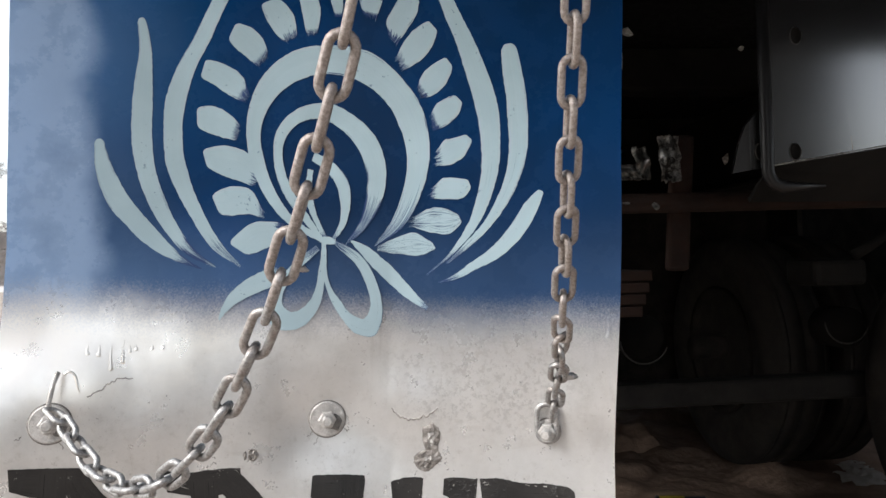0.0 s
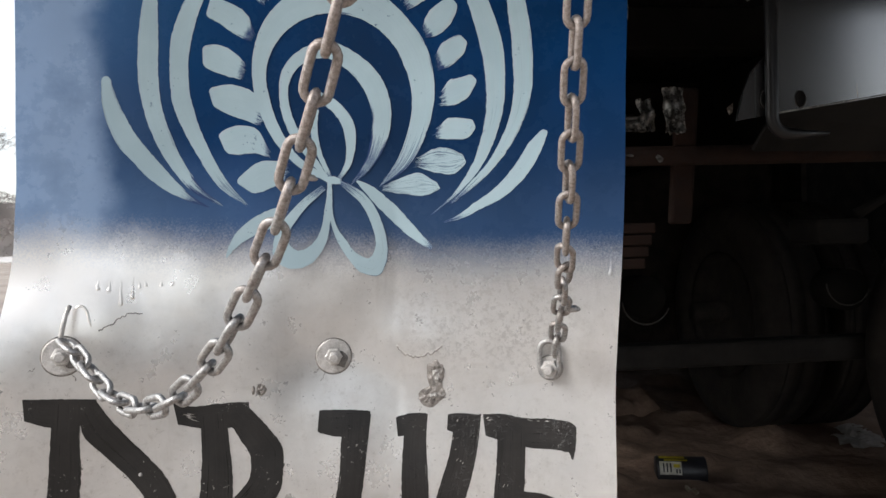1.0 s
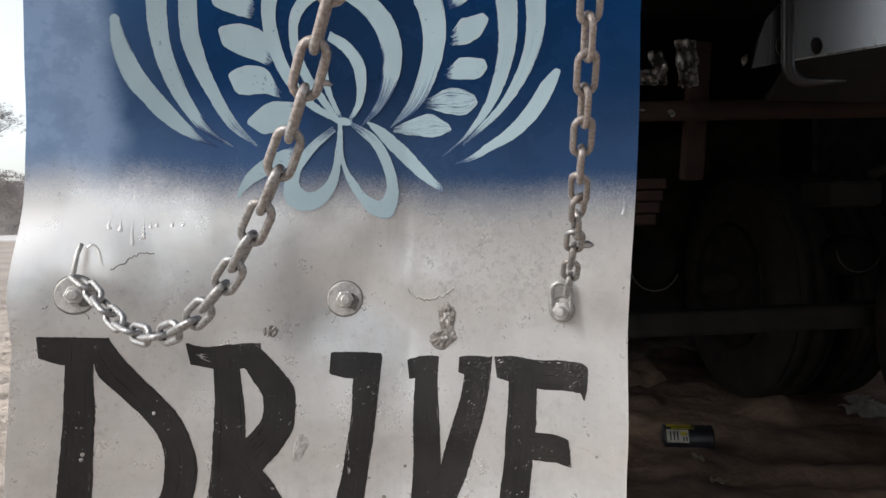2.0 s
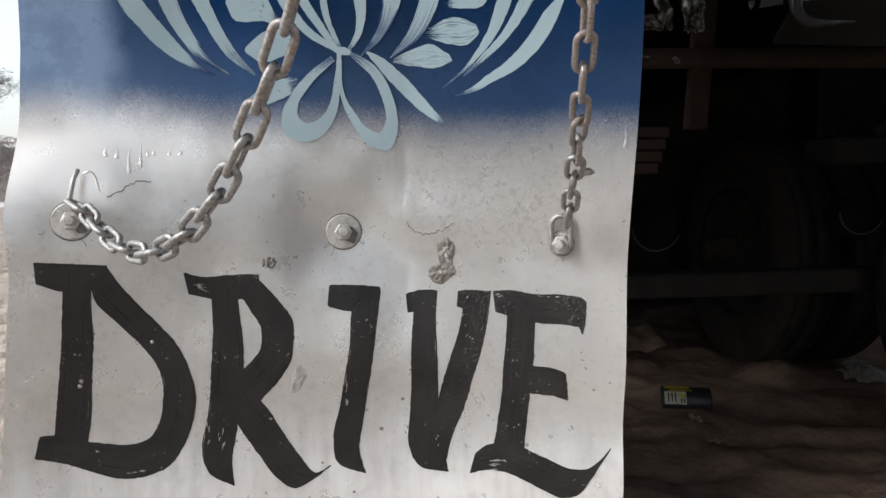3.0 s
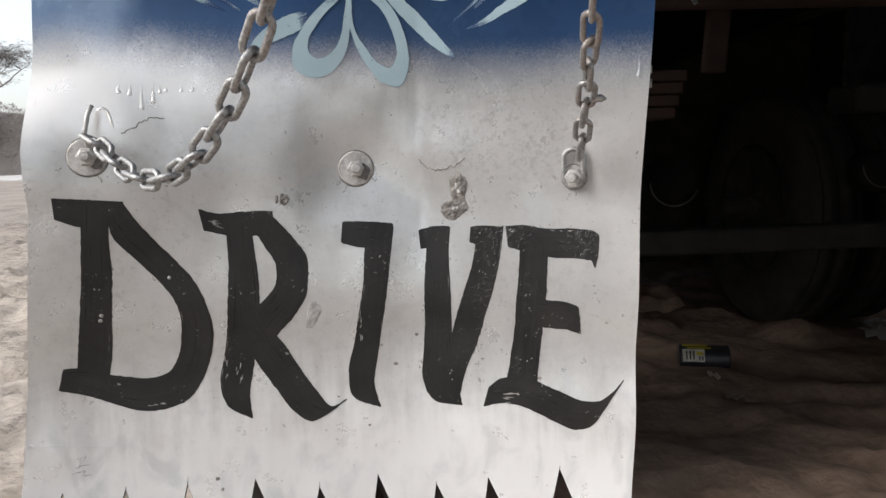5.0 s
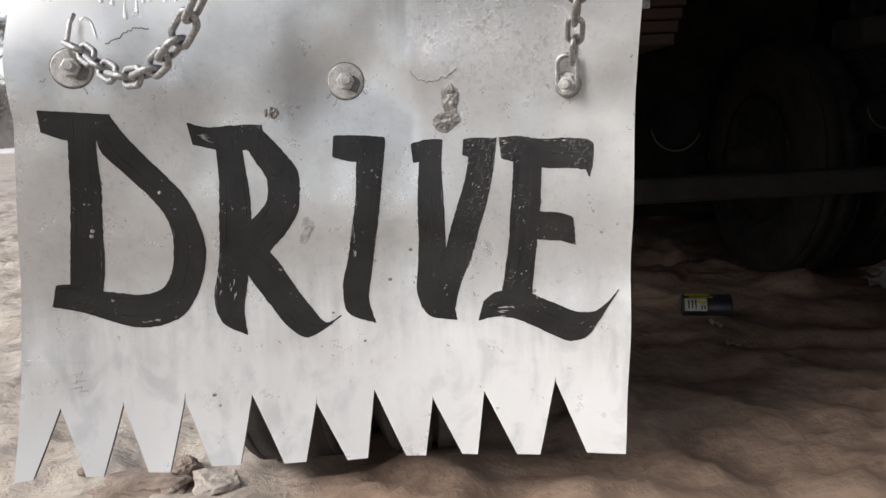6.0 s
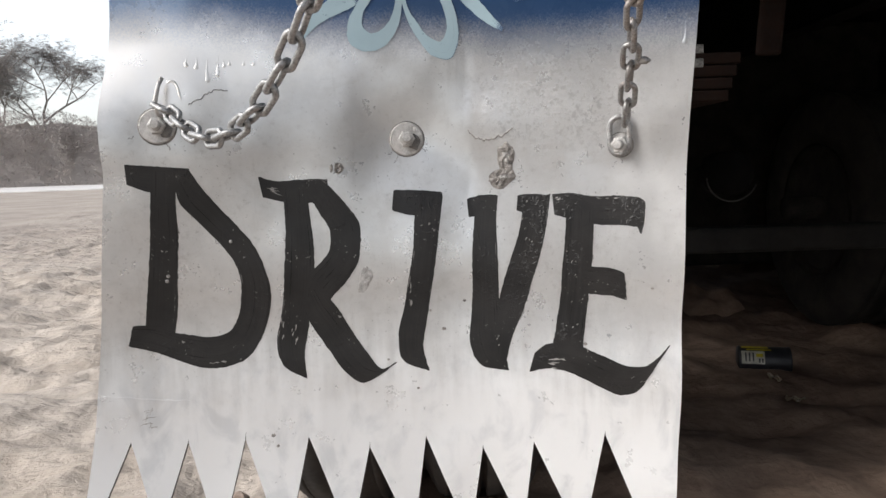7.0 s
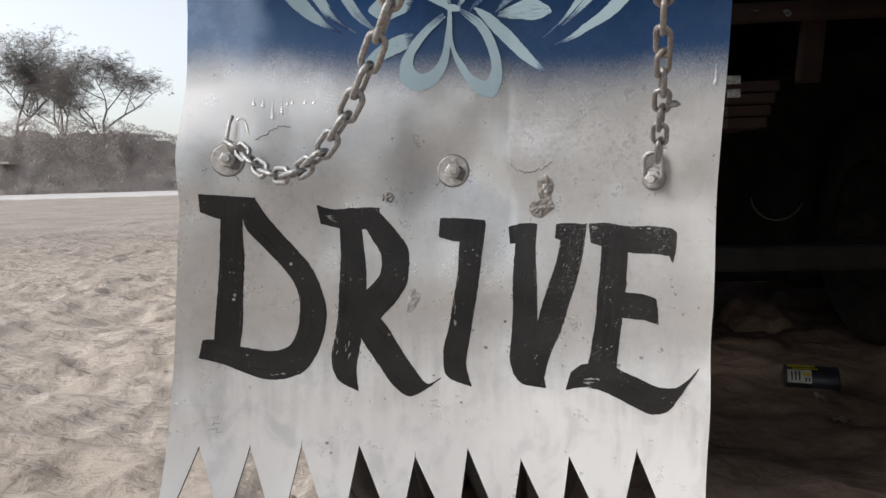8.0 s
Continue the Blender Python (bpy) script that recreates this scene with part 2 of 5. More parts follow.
def brush_paint(name, a, b, under, dry, roughness=0.35, gloss=0.3, fray=0.14, pimples=0.0, lines=7.0):
    """Brush paint, dry and streaked in places; u runs along the stroke, v across."""
    m = Nodes(name)
    shift = m.n.new("ShaderNodeVectorMath")
    own = m.n.new("ShaderNodeObjectInfo").outputs["Random"]
    m.put(shift.inputs[0], m.coords("UV", (0.7, lines, 1.0)))
    m.put(shift.inputs[1], m.math("MULTIPLY", own, 40.0))
    streak = m.noise(3.0, 5.0, 0.6, at=shift.outputs[0])
    u, v = m.axis(0, "UV"), m.axis(1, "UV")
    ends = m.ramp(u, 0.72, 1.0)
    rim = m.ramp(m.math("ABSOLUTE", m.math("SUBTRACT", v, 0.5)), 0.30, 0.5)
    patch = m.ramp(m.noise(17.0, 3.0, 0.5), 0.42, 0.60)
    load = m.math("ADD", m.math("MULTIPLY", ends, fray), m.math("MULTIPLY", patch, m.math("ADD", 0.13, m.math("MULTIPLY", rim, 0.15))))
    thin = m.ramp(m.math("ADD", streak, load), dry, dry + 0.05)
    worn = m.math("MULTIPLY", m.ramp(m.noise(230.0, 3.0, 0.7), 0.64, 0.70), m.ramp(m.noise(22.0, 3.0, 0.5), 0.5, 0.62))
    blister = m.math("MULTIPLY", m.ramp(m.noise(260.0, 3.0, 0.6), 0.52, 0.66), m.ramp(m.noise(18.0, 3.0, 0.5), 0.44, 0.60))
    tone = m.mix(m.math("ADD", m.math("MULTIPLY", m.ramp(m.noise(26.0, 4.0, 0.6), 0.3, 0.7), 0.6), m.math("MULTIPLY", m.ramp(streak, 0.3, 0.7), 0.4)), a, b)
    m.set(Base_Color=m.mix(m.math("MAXIMUM", thin, m.math("MULTIPLY", worn, 0.7)), tone, under), Roughness=m.ramp(streak, 0.3, 0.7, roughness - 0.06, roughness + 0.1))
    m.set(Specular_IOR_Level=gloss)
    m.bump(m.math("ADD", m.math("MULTIPLY", streak, 0.12), m.math("MULTIPLY", blister, pimples)), 0.4, 0.001)
    return m.mat


def black_gloss():
    """Smooth black coachwork with faint dents, dust specks and wiped smears."""
    m = Nodes("glossy_black_panel")
    at = m.coords()
    specks = m.math("MULTIPLY", m.ramp(m.noise(210.0, 3.0, 0.6, at=at), 0.66, 0.72), m.ramp(m.noise(24.0, 3.0, 0.6, at=at), 0.45, 0.62))
    wide = m.noise(5.0, 2.0, 0.4, at=at)
    m.set(Base_Color=m.mix(m.math("MULTIPLY", specks, 0.35), (0.012, 0.012, 0.013), (0.055, 0.050, 0.046)), Metallic=0.0)
    m.set(Roughness=m.math("ADD", m.ramp(wide, 0.3, 0.7, 0.135, 0.15), m.math("MULTIPLY", specks, 0.06)), Specular_IOR_Level=1.0)
    m.bump(m.math("ADD", wide, m.math("MULTIPLY", specks, 0.01)), 0.06, 0.004)
    return m.mat


def crumpled_steel():
    """Bare bent steel with black grime in its hollows."""
    m = Nodes("bent_bare_steel")
    at = m.coords()
    grime = m.ramp(m.math("ADD", m.math("MULTIPLY", m.noise(38.0, 5.0, 0.65, at=at), 0.6), m.math("MULTIPLY", m.noise(190.0, 4.0, 0.7, at=at), 0.4)), 0.44, 0.58)
    m.set(Base_Color=m.mix(grime, (0.34, 0.335, 0.32), (0.014, 0.012, 0.011)), Metallic=m.ramp(grime, 0.0, 1.0, 0.9, 0.1), Roughness=m.ramp(grime, 0.0, 1.0, 0.38, 0.75))
    m.bump(m.noise(120.0, 4.0, 0.6, at=at), 0.35, 0.002)
    return m.mat


def chain_steel():
    """Rough grey sprayed steel, rustier towards the hanging end."""
    m = Nodes("chain_steel")
    where = m.n.new("ShaderNodeNewGeometry").outputs["Position"]
    high = m.n.new("ShaderNodeSeparateXYZ")
    m.put(high.inputs[0], where)
    big, fine = m.noise(55.0, 4.0, 0.6, at=where), m.noise(420.0, 5.0, 0.7, at=where)
    rust = m.ramp(m.math("ADD", m.math("MULTIPLY", m.math("SUBTRACT", high.outputs[2], 0.83), 2.2), m.math("ADD", big, m.ramp(high.outputs[0], 0.10, 0.19, 0.0, 0.10))), 0.46, 0.80)
    grey = m.mix(m.ramp(fine, 0.35, 0.68), (0.42, 0.42, 0.42), (0.22, 0.215, 0.212))
    brown = m.mix(m.ramp(fine, 0.35, 0.68), (0.37, 0.318, 0.29), (0.20, 0.162, 0.142))
    m.set(Base_Color=m.mix(m.math("MULTIPLY", rust, 0.85), grey, brown), Metallic=m.math("SUBTRACT", 0.70, m.math("MULTIPLY", rust, 0.35)), Roughness=m.ramp(fine, 0.3, 0.7, 0.34, 0.52))
    m.bump(m.math("ADD", fine, m.math("MULTIPLY", big, 0.6)), 0.45, 0.0012)
    return m.mat


def sand():
    m = Nodes("sand")
    at = m.coords()
    fine, mid, wide = m.noise(160.0, 6.0, 0.7, at=at), m.noise(11.0, 8.0, 0.65, at=at), m.noise(0.9, 6.0, 0.6, at=at)
    tone = m.mix(m.ramp(mid, 0.3, 0.7), (0.405, 0.350, 0.302), (0.515, 0.452, 0.392))
    tone = m.mix(m.ramp(wide, 0.35, 0.7, 0.0, 0.45), tone, (0.39, 0.32, 0.25))
    tone = m.mix(m.ramp(fine, 0.62, 0.75, 0.0, 0.3), tone, (0.25, 0.21, 0.17))
    # brown earth under the truck, darkened to stand in for the truck's shade
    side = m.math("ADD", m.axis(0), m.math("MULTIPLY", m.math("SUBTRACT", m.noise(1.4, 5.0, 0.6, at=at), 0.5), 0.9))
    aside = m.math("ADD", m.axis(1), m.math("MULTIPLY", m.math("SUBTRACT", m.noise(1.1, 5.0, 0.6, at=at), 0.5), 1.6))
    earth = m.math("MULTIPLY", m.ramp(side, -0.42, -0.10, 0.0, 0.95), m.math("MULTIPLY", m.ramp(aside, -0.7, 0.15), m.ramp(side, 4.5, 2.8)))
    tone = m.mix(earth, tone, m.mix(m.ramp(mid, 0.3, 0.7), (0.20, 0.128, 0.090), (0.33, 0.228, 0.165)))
    tone = m.mix(m.ramp(m.axis(1), 2.5, 8.5, 0.0, 0.9), tone, m.mix(m.ramp(wide, 0.35, 0.65), (0.27, 0.228, 0.195), (0.37, 0.32, 0.275)))
    m.set(Base_Color=tone, Roughness=0.95)
    plates = m.ramp(m.noise(8.0, 3.0, 0.5, at=m.coords("Object", (0.55, 1.8, 1.0)), distort=0.35), 0.36, 0.64)
    mid = m.math("ADD", m.math("MULTIPLY", m.noise(11.0, 5.0, 0.55, at=at), 0.8), m.math("MULTIPLY", plates, m.math("SUBTRACT", 0.30, m.math("MULTIPLY", earth, 0.36))))
    grain = m.math("ADD", m.math("MULTIPLY", m.noise(34.0, 5.0, 0.6, at=at), 0.2), m.math("MULTIPLY", fine, 0.10))
    m.bump(m.math("ADD", m.math("MULTIPLY", mid, m.math("SUBTRACT", 1.0, m.math("MULTIPLY", earth, 0.6))), m.math("MULTIPLY", grain, m.math("SUBTRACT", 1.0, m.math("MULTIPLY", earth, 0.8)))), 0.75, 0.05)
    return m.mat


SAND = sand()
FLAP = flap_paint()
RUBBER = plain("dusty_tyre_rubber", (0.012, 0.011, 0.0105), (0.036, 0.031, 0.027), 14.0, 0.85, 0.0, 0.4)
BLACK = plain("black_chassis_paint", (0.006, 0.006, 0.007), (0.013, 0.013, 0.014), 9.0, 0.4, 0.0, 0.15, spec=0.25)
PANEL = black_gloss()
PANEL.node_tree.nodes["Principled BSDF"].inputs["IOR"].default_value = 2.15
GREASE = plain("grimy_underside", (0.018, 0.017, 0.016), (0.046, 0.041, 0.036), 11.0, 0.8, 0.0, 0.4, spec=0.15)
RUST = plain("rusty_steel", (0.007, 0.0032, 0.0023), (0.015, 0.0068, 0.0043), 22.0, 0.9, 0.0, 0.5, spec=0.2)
BENT = crumpled_steel()
WORN = plain("worn_pale_steel", (0.30, 0.295, 0.28), (0.03, 0.028, 0.026), 45.0, 0.5, 0.5, 0.4)
LINK = chain_steel()
# near-black that paints deep shade onto underside parts and bolt holes
DARK = plain("deep_shade_black", (0.005, 0.005, 0.005), (0.012, 0.011, 0.010), 9.0, 0.9, 0.0, 0.3, spec=0.1)
FLAKE = plain("matt_silver_flake", (0.56, 0.54, 0.52), (0.30, 0.285, 0.27), 180.0, 0.65, 0.1, 0.8, 0.002)
BEAM = plain("dusty_black_beam", (0.012, 0.0115, 0.011), (0.030, 0.028, 0.026), 12.0, 0.8)
LIP = plain("dull_worn_lip", (0.07, 0.068, 0.065), (0.02, 0.019, 0.018), 30.0, 0.6, 0.3, 0.3)
BOLT = plain("silver_sprayed_bolt", (0.60, 0.585, 0.57), (0.36, 0.345, 0.33), 110.0, 0.46, 0.45, 0.9, 0.0022)
GAP = plain("dirty_gap", (0.07, 0.063, 0.058), (0.34, 0.32, 0.30), 120.0, 0.9)
# dark grey for the shadow lump beside a nut
NUT_SHADE = plain("nut_shadow_grey", (0.05, 0.047, 0.045), (0.20, 0.19, 0.18), 150.0, 0.6)
CUT = plain("cut_rubber_edge", (0.05, 0.048, 0.046), (0.22, 0.21, 0.20), 60.0, 0.8)
CHIP = plain("chipped_paint", (0.42, 0.39, 0.365), (0.09, 0.078, 0.07), 150.0, 0.5, 0.4, 1.0, 0.003)
SKYBLUE = brush_paint("pale_blue_brush_paint", (0.415, 0.548, 0.610), (0.365, 0.495, 0.560), (0.02, 0.05, 0.15), 0.80, fray=0.36, lines=10.0)
DRYBLUE = brush_paint("dry_pale_blue_brush_paint", (0.415, 0.548, 0.610), (0.365, 0.495, 0.560), (0.02, 0.045, 0.12), 0.575, fray=0.12, lines=19.0)
INK = brush_paint("black_brush_paint", (0.008, 0.0075, 0.0075), (0.027, 0.025, 0.024), (0.46, 0.44, 0.42), 0.87, 0.33, 0.4, 0.0, 1.0)


# ---- ground ----
def steps(lo, hi, step, far, grow=1.18):
    mid = [lo + i * step for i in range(int((hi - lo) / step) + 1)]
    out, d = [], step
    while (out[-1] if out else mid[-1]) < far:
        d *= grow
        out.append((out[-1] if out else mid[-1]) + d)
    low, d = [], step
    while (low[-1] if low else mid[0]) > -far:
        d *= grow
        low.append((low[-1] if low else mid[0]) - d)
    return low[::-1] + mid + out


TREAD = {}


def footprints(x, y, cell=0.21):
    """Shallow trodden hollows with a pushed-up rim, one to a cell."""
    h, ci, cj = 0.0, math.floor(x / cell), math.floor(y / cell)
    if not (-40 < ci < 30 and -20 < cj < 48):
        return 0.0
    for i in (ci - 1, ci, ci + 1):
        for j in (cj - 1, cj, cj + 1):
            if (i, j) not in TREAD:
                rnd = random.Random(i * 7919 + j * 104729)
                a = rnd.uniform(0, math.pi)
                TREAD[i, j] = ((i + rnd.random()) * cell, (j + rnd.random()) * cell, math.cos(a), math.sin(a), rnd.uniform(0.07, 0.13), rnd.uniform(0.04, 0.065), max(0.0, rnd.uniform(-0.010, 0.016)))
            fx, fy, ca, sa, along, wide, deep = TREAD[i, j]
            u, v = ((x - fx) * ca + (y - fy) * sa) / along, ((y - fy) * ca - (x - fx) * sa) / wide
            d = u * u + v * v
            if d < 5:
                h += deep * (0.45 * math.exp(-((math.sqrt(d) - 1.25) / 0.28) ** 2) - math.exp(-d * d))
    return h


def ground_z(x, y):
    near = math.exp(-max(0.0, math.hypot(x, y - 2.0) - 6.0) / 7.0)
    p = Vector((x, y, 0.0))
    h = 0.055 * noise.noise(p * 0.55) + 0.030 * noise.noise(p * 1.7 + Vector((7, 3, 0)))
    warp = Vector((noise.noise(p * 2.1), noise.noise(p * 2.1 + Vector((5, 9, 0))), 0)) * 0.16
    for scale, size in ((2.6, 0.045), (5.5, 0.085), (10.0, 0.070)):
        q = p + warp
        h += size * (0.45 - abs(noise.noise(Vector((q.x * scale * 0.75, q.y * scale * 1.25, scale))))) * (0.65 + 0.9 * noise.noise(p * 0.9 + Vector((scale, 0, 0))))
    h += 0.003 * noise.noise(p * 26.0) + footprints(x, y)
    under = 1 / (1 + math.exp(-max(-30.0, min(30.0, (x - 0.55) / 0.12))))
    h *= 1 - 0.55 * under
    for fx, fy, a, b, deep in ((1.42, 1.44, 0.30, 0.06, 0.05), (1.40, 1.26, 0.20, 0.07, 0.05), (0.95, 1.22, 0.25, 0.06, 0.035), (1.75, 1.60, 0.25, 0.08, 0.04)):
        h -= deep * math.exp(-((x - fx) / a) ** 2 - ((y - fy + 0.2 * (x - fx)) / b) ** 2)
    h += under * (0.075 * max(0.0, noise.noise(Vector((x * 2.6, y * 3.6, 8.0)))) + 0.03 * abs(noise.noise(Vector((x * 6.1, y * 7.3, 3.0)))))
    return near * h - 0.05 * under * math.exp(-max(0.0, y - 5) / 4) + 0.01 * under * near * noise.noise(p * 4.0)


def build_ground():
    xs, ys = steps(-7.0, 4.0, 0.033, 900), steps(-4.0, 9.0, 0.033, 900)
    verts = [(x, y, ground_z(x, y)) for y in ys for x in xs]
    w = len(xs)
    faces = [(j * w + i, j * w + i + 1, (j + 1) * w + i + 1, (j + 1) * w + i) for j in range(len(ys) - 1) for i in range(w - 1)]
    me = bpy.data.meshes.new("ground")
    me.from_pydata(verts, [], faces)
    me.shade_smooth()
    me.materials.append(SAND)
    return tagged(new("ground", me), "pale rippled sandy yard with footprints and ruts", "ground", kind="structure")


build_ground()

ROAD = plain("pale_road", (0.52, 0.50, 0.48), (0.62, 0.60, 0.58), 0.8, 0.9, 0.0, 0.2)
tagged(obj("road", box(bmesh.new(), (-160, 33.0, -0.10), (90, 46.0, 0.06), 0.03), ROAD, False), "pale dusty concrete road behind the sandy yard", "road", kind="structure")


# ---- mud flap ----
BOLT_ROW = [(-0.2254, 0.7949), (0.0153, 0.7757), (0.2297, 0.7615)]


def eased(z, at, values):
    """Runs smoothly from value to value."""
    z = min(max(z, at[0]), at[-1])
    k = max(i for i in range(len(at) - 1) if z >= at[i])
    t = (z - at[k]) / (at[k + 1] - at[k])
    return values[k] + (values[k + 1] - values[k]) * t * t * (3 - 2 * t)


def flap_edge(z):
    """The flap's two side edges at a height."""
    left = np.interp(z, [0.40, 0.51, 0.60, 0.75, 0.80, 0.95, 1.18, 1.5], [-0.316, -0.2993, -0.2905, -0.2735, -0.2750, -0.2635, -0.2569, -0.2497])
    right = np.interp(z, [0.39, 0.55, 0.70, 0.90, 1.17, 1.5], [0.2727, 0.2765, 0.2836, 0.2947, 0.3065, 0.3146])
    return float(left), float(right)


def flap_y(x, z):
    """The flap's face: hollow across, deepest right of the middle, dished round its bolts."""
    mid = eased(z, (0.45, 0.62, 0.76, 0.90, 1.05), (0.030, 0.050, 0.070, 0.040, 0.0))
    deep = eased(z, (0.40, 0.50, 0.62, 0.76, 0.90, 1.05), (0.008, 0.012, 0.022, 0.031, 0.035, 0.035))
    left = eased(z, (0.40, 0.56, 0.76, 0.90, 1.05), (0.42, 0.36, 0.48, 0.36, 0.45))
    right = eased(z, (0.45, 0.56, 0.74, 0.90, 1.05), (0.85, 1.10, 1.25, 1.05, 0.72))
    y = deep - (left if x < mid else right) * (x - mid) ** 2
    for (bx, bz), dish in zip(BOLT_ROW, (0.007, 0.008, 0.0)):
        d = math.hypot((x - bx) * 0.8, z - bz)
        y += dish * math.exp(-(d / 0.042) ** 2)
    # a soft upright fold beside the middle bolt
    fold = max(0.0, 1 - abs(x - 0.083) / 0.13) ** 1.4 if x < 0.083 else max(0.0, 1 - (x - 0.083) / 0.09)
    y += 0.0110 * fold * (math.exp(-((z - 0.81) / 0.11) ** 2) + 0.25)
    # the free side edge curls back a little
    y += 0.6 * max(0.0, -0.19 - x) ** 2 * min(1.0, max(0.0, (z - 0.60) / 0.15))
    # bulge above the staple
    y -= 0.011 * math.exp(-((x + 0.245) / 0.095) ** 2 - ((z - 0.810) / 0.050) ** 2)
    # a dent that catches the light
    y -= 0.0055 * math.exp(-((x - 0.098) / 0.045) ** 2 - ((z - 0.790) / 0.030) ** 2)
    y += 0.0015 * math.exp(-((z - 0.745) / 0.02) ** 2) * noise.noise(Vector((x * 6, 2, 0)))
    # the first teeth curl up towards the open
    y -= 1.6 * max(0.0, 0.452 - z) ** 2 * min(1.0, max(0.0, (0.02 - x) / 0.10))
    return y + 0.0035 * noise.noise(Vector((x * 7, z * 5, 1.0))) + 0.0012 * noise.noise(Vector((x * 22, z * 18, 5.0)))


NOTCH = [
    (-301, 414, -274, 478, -257, 408),
    (-242, 405, -220, 473, -202, 402),
    (-182, 399, -163, 471, -142, 400),
    (-114, 398, -98, 469, -71, 394),
    (-49, 393, -35, 454, -7, 389),
    (14, 389, 25, 462, 54, 388),
    (75, 387, 85, 450, 113, 388),
    (129, 388, 138, 458, 169, 390),
    (192, 391, 208, 472, 237, 397),
]

ART, LETTERS = {}, {}


def draw(book, key, *pts):
    """Notes one brush stroke: x, z and width in millimetres and the angle of the flat brush in degrees, along it."""
    book.setdefault(key, []).append(list(pts))


# the painted lotus: outer fronds, dashes, arches and the loops below
draw(ART, "frond", (-188, 1054, 7, 6), (-186, 1034, 13, 13), (-181, 1015, 17, 19), (-173, 996, 19, 25), (-161, 980, 18, 30), (-148, 964, 17, 35), (-134, 950, 13, 40), (-118, 938, 7, 42), (-100, 929, 1, 42))
draw(ART, "frond", (-149, 1171, 7, 12), (-146, 1142, 11, 16), (-148, 1113, 16, 15), (-150, 1084, 19, 16), (-151, 1054, 19, 20), (-148, 1025, 17, 26), (-140, 997, 16, 32), (-128, 971, 13, 38), (-111, 947, 9, 47), (-87, 930, 1, 47))
draw(ART, "frond", (-68, 1208, 16, 2), (-82, 1180, 16, 5), (-95, 1152, 18, 7), (-109, 1125, 19, 9), (-119, 1096, 20, 11), (-123, 1066, 18, 17), (-122, 1035, 18, 21), (-114, 1006, 15, 26), (-101, 977, 12, 33), (-86, 951, 10, 40), (-64, 930, 1, 40))
draw(ART, "frond", (139, 1205, 13, -4), (150, 1175, 16, -3), (162, 1146, 18, -2), (172, 1115, 21, -2), (180, 1084, 22, -4), (183, 1053, 20, -7), (182, 1021, 17, -11), (175, 990, 13, -14), (162, 961, 9, -15), (142, 936, 5, 0), (118, 916, 3, 10))
draw(ART, "frond", (203, 1141, 14, 4), (206, 1114, 18, 0), (209, 1088, 19, -3), (210, 1061, 19, -7), (209, 1035, 17, -12), (203, 1009, 14, -17), (192, 985, 11, -23), (177, 963, 8, -28), (158, 944, 6, -37), (138, 927, 2, -47))
draw(ART, "frond", (229, 995, 6, -26), (219, 979, 14, -35), (209, 962, 15, -38), (197, 947, 14, -42), (182, 934, 12, -45), (165, 924, 9, -47), (148, 914, 6, -47), (130, 908, 2, -20))
draw(ART, "dash", (-30, 1192, 18, 24), (-22, 1180, 25, 26), (-16, 1168, 24, 25), (-11, 1156, 16, 26))
draw(ART, "dash", (-66, 1161, 19, 65), (-55, 1154, 26, 58), (-45, 1145, 25, 53), (-38, 1134, 18, 52))
draw(ART, "dash", (-94, 1124, 19, 73), (-79, 1118, 23, 63), (-65, 1108, 23, 54), (-55, 1096, 11, 53))
draw(ART, "dash", (-101, 1076, 20, 90), (-88, 1074, 27, 82), (-76, 1069, 25, 77), (-64, 1062, 18, 76))
draw(ART, "dash", (-95, 1036, 18, 103), (-78, 1034, 29, 84), (-60, 1028, 29, 71), (-46, 1017, 19, 63))
draw(ART, "dash", (-86, 991, 21, 111), (-70, 994, 29, 94), (-54, 993, 24, 83), (-42, 982, 10, 89))
draw(ART, "dash", (-66, 947, 21, 144), (-57, 953, 25, 125), (-47, 959, 28, 110), (-36, 961, 25, 95), (-25, 962, 19, 76))
draw(ART, "dash", (8, 1200, 19, 0), (11, 1180, 18, 1), (11, 1160, 11, 5))
draw(ART, "dash", (36, 1200, 13, -1), (37, 1188, 11, -1), (38, 1176, 8, 0))
draw(ART, "dash", (71, 1199, 23, -2), (70, 1188, 21, -7), (69, 1177, 14, -15))
draw(ART, "dash", (109, 1194, 19, -10), (104, 1180, 24, -18), (96, 1167, 23, -24), (91, 1153, 13, -45))
draw(ART, "dash", (131, 1164, 14, -51), (121, 1152, 25, -49), (110, 1140, 25, -54), (98, 1129, 17, -65))
draw(ART, "dash", (146, 1127, 12, -56), (137, 1117, 22, -51), (127, 1107, 24, -54), (117, 1098, 14, -64))
draw(ART, "dash", (154, 1090, 11, -48), (147, 1082, 21, -57), (137, 1075, 23, -66), (128, 1068, 18, -84))
draw(ART, "dash", (163, 1051, 9, -46), (154, 1043, 20, -60), (143, 1037, 25, -69), (132, 1032, 16, -86))
draw(ART, "dash", (162, 1005, 9, -69), (152, 1001, 21, -74), (138, 1001, 21, -82), (126, 998, 12, -102))
draw(ART, "dash", (152, 971, 9, -67), (139, 969, 26, -81), (123, 970, 24, -84), (108, 969, 12, -91))
draw(ART, "dash", (126, 945, 8, -62), (109, 947, 23, -82), (89, 946, 16, -84), (70, 944, 5, -106))
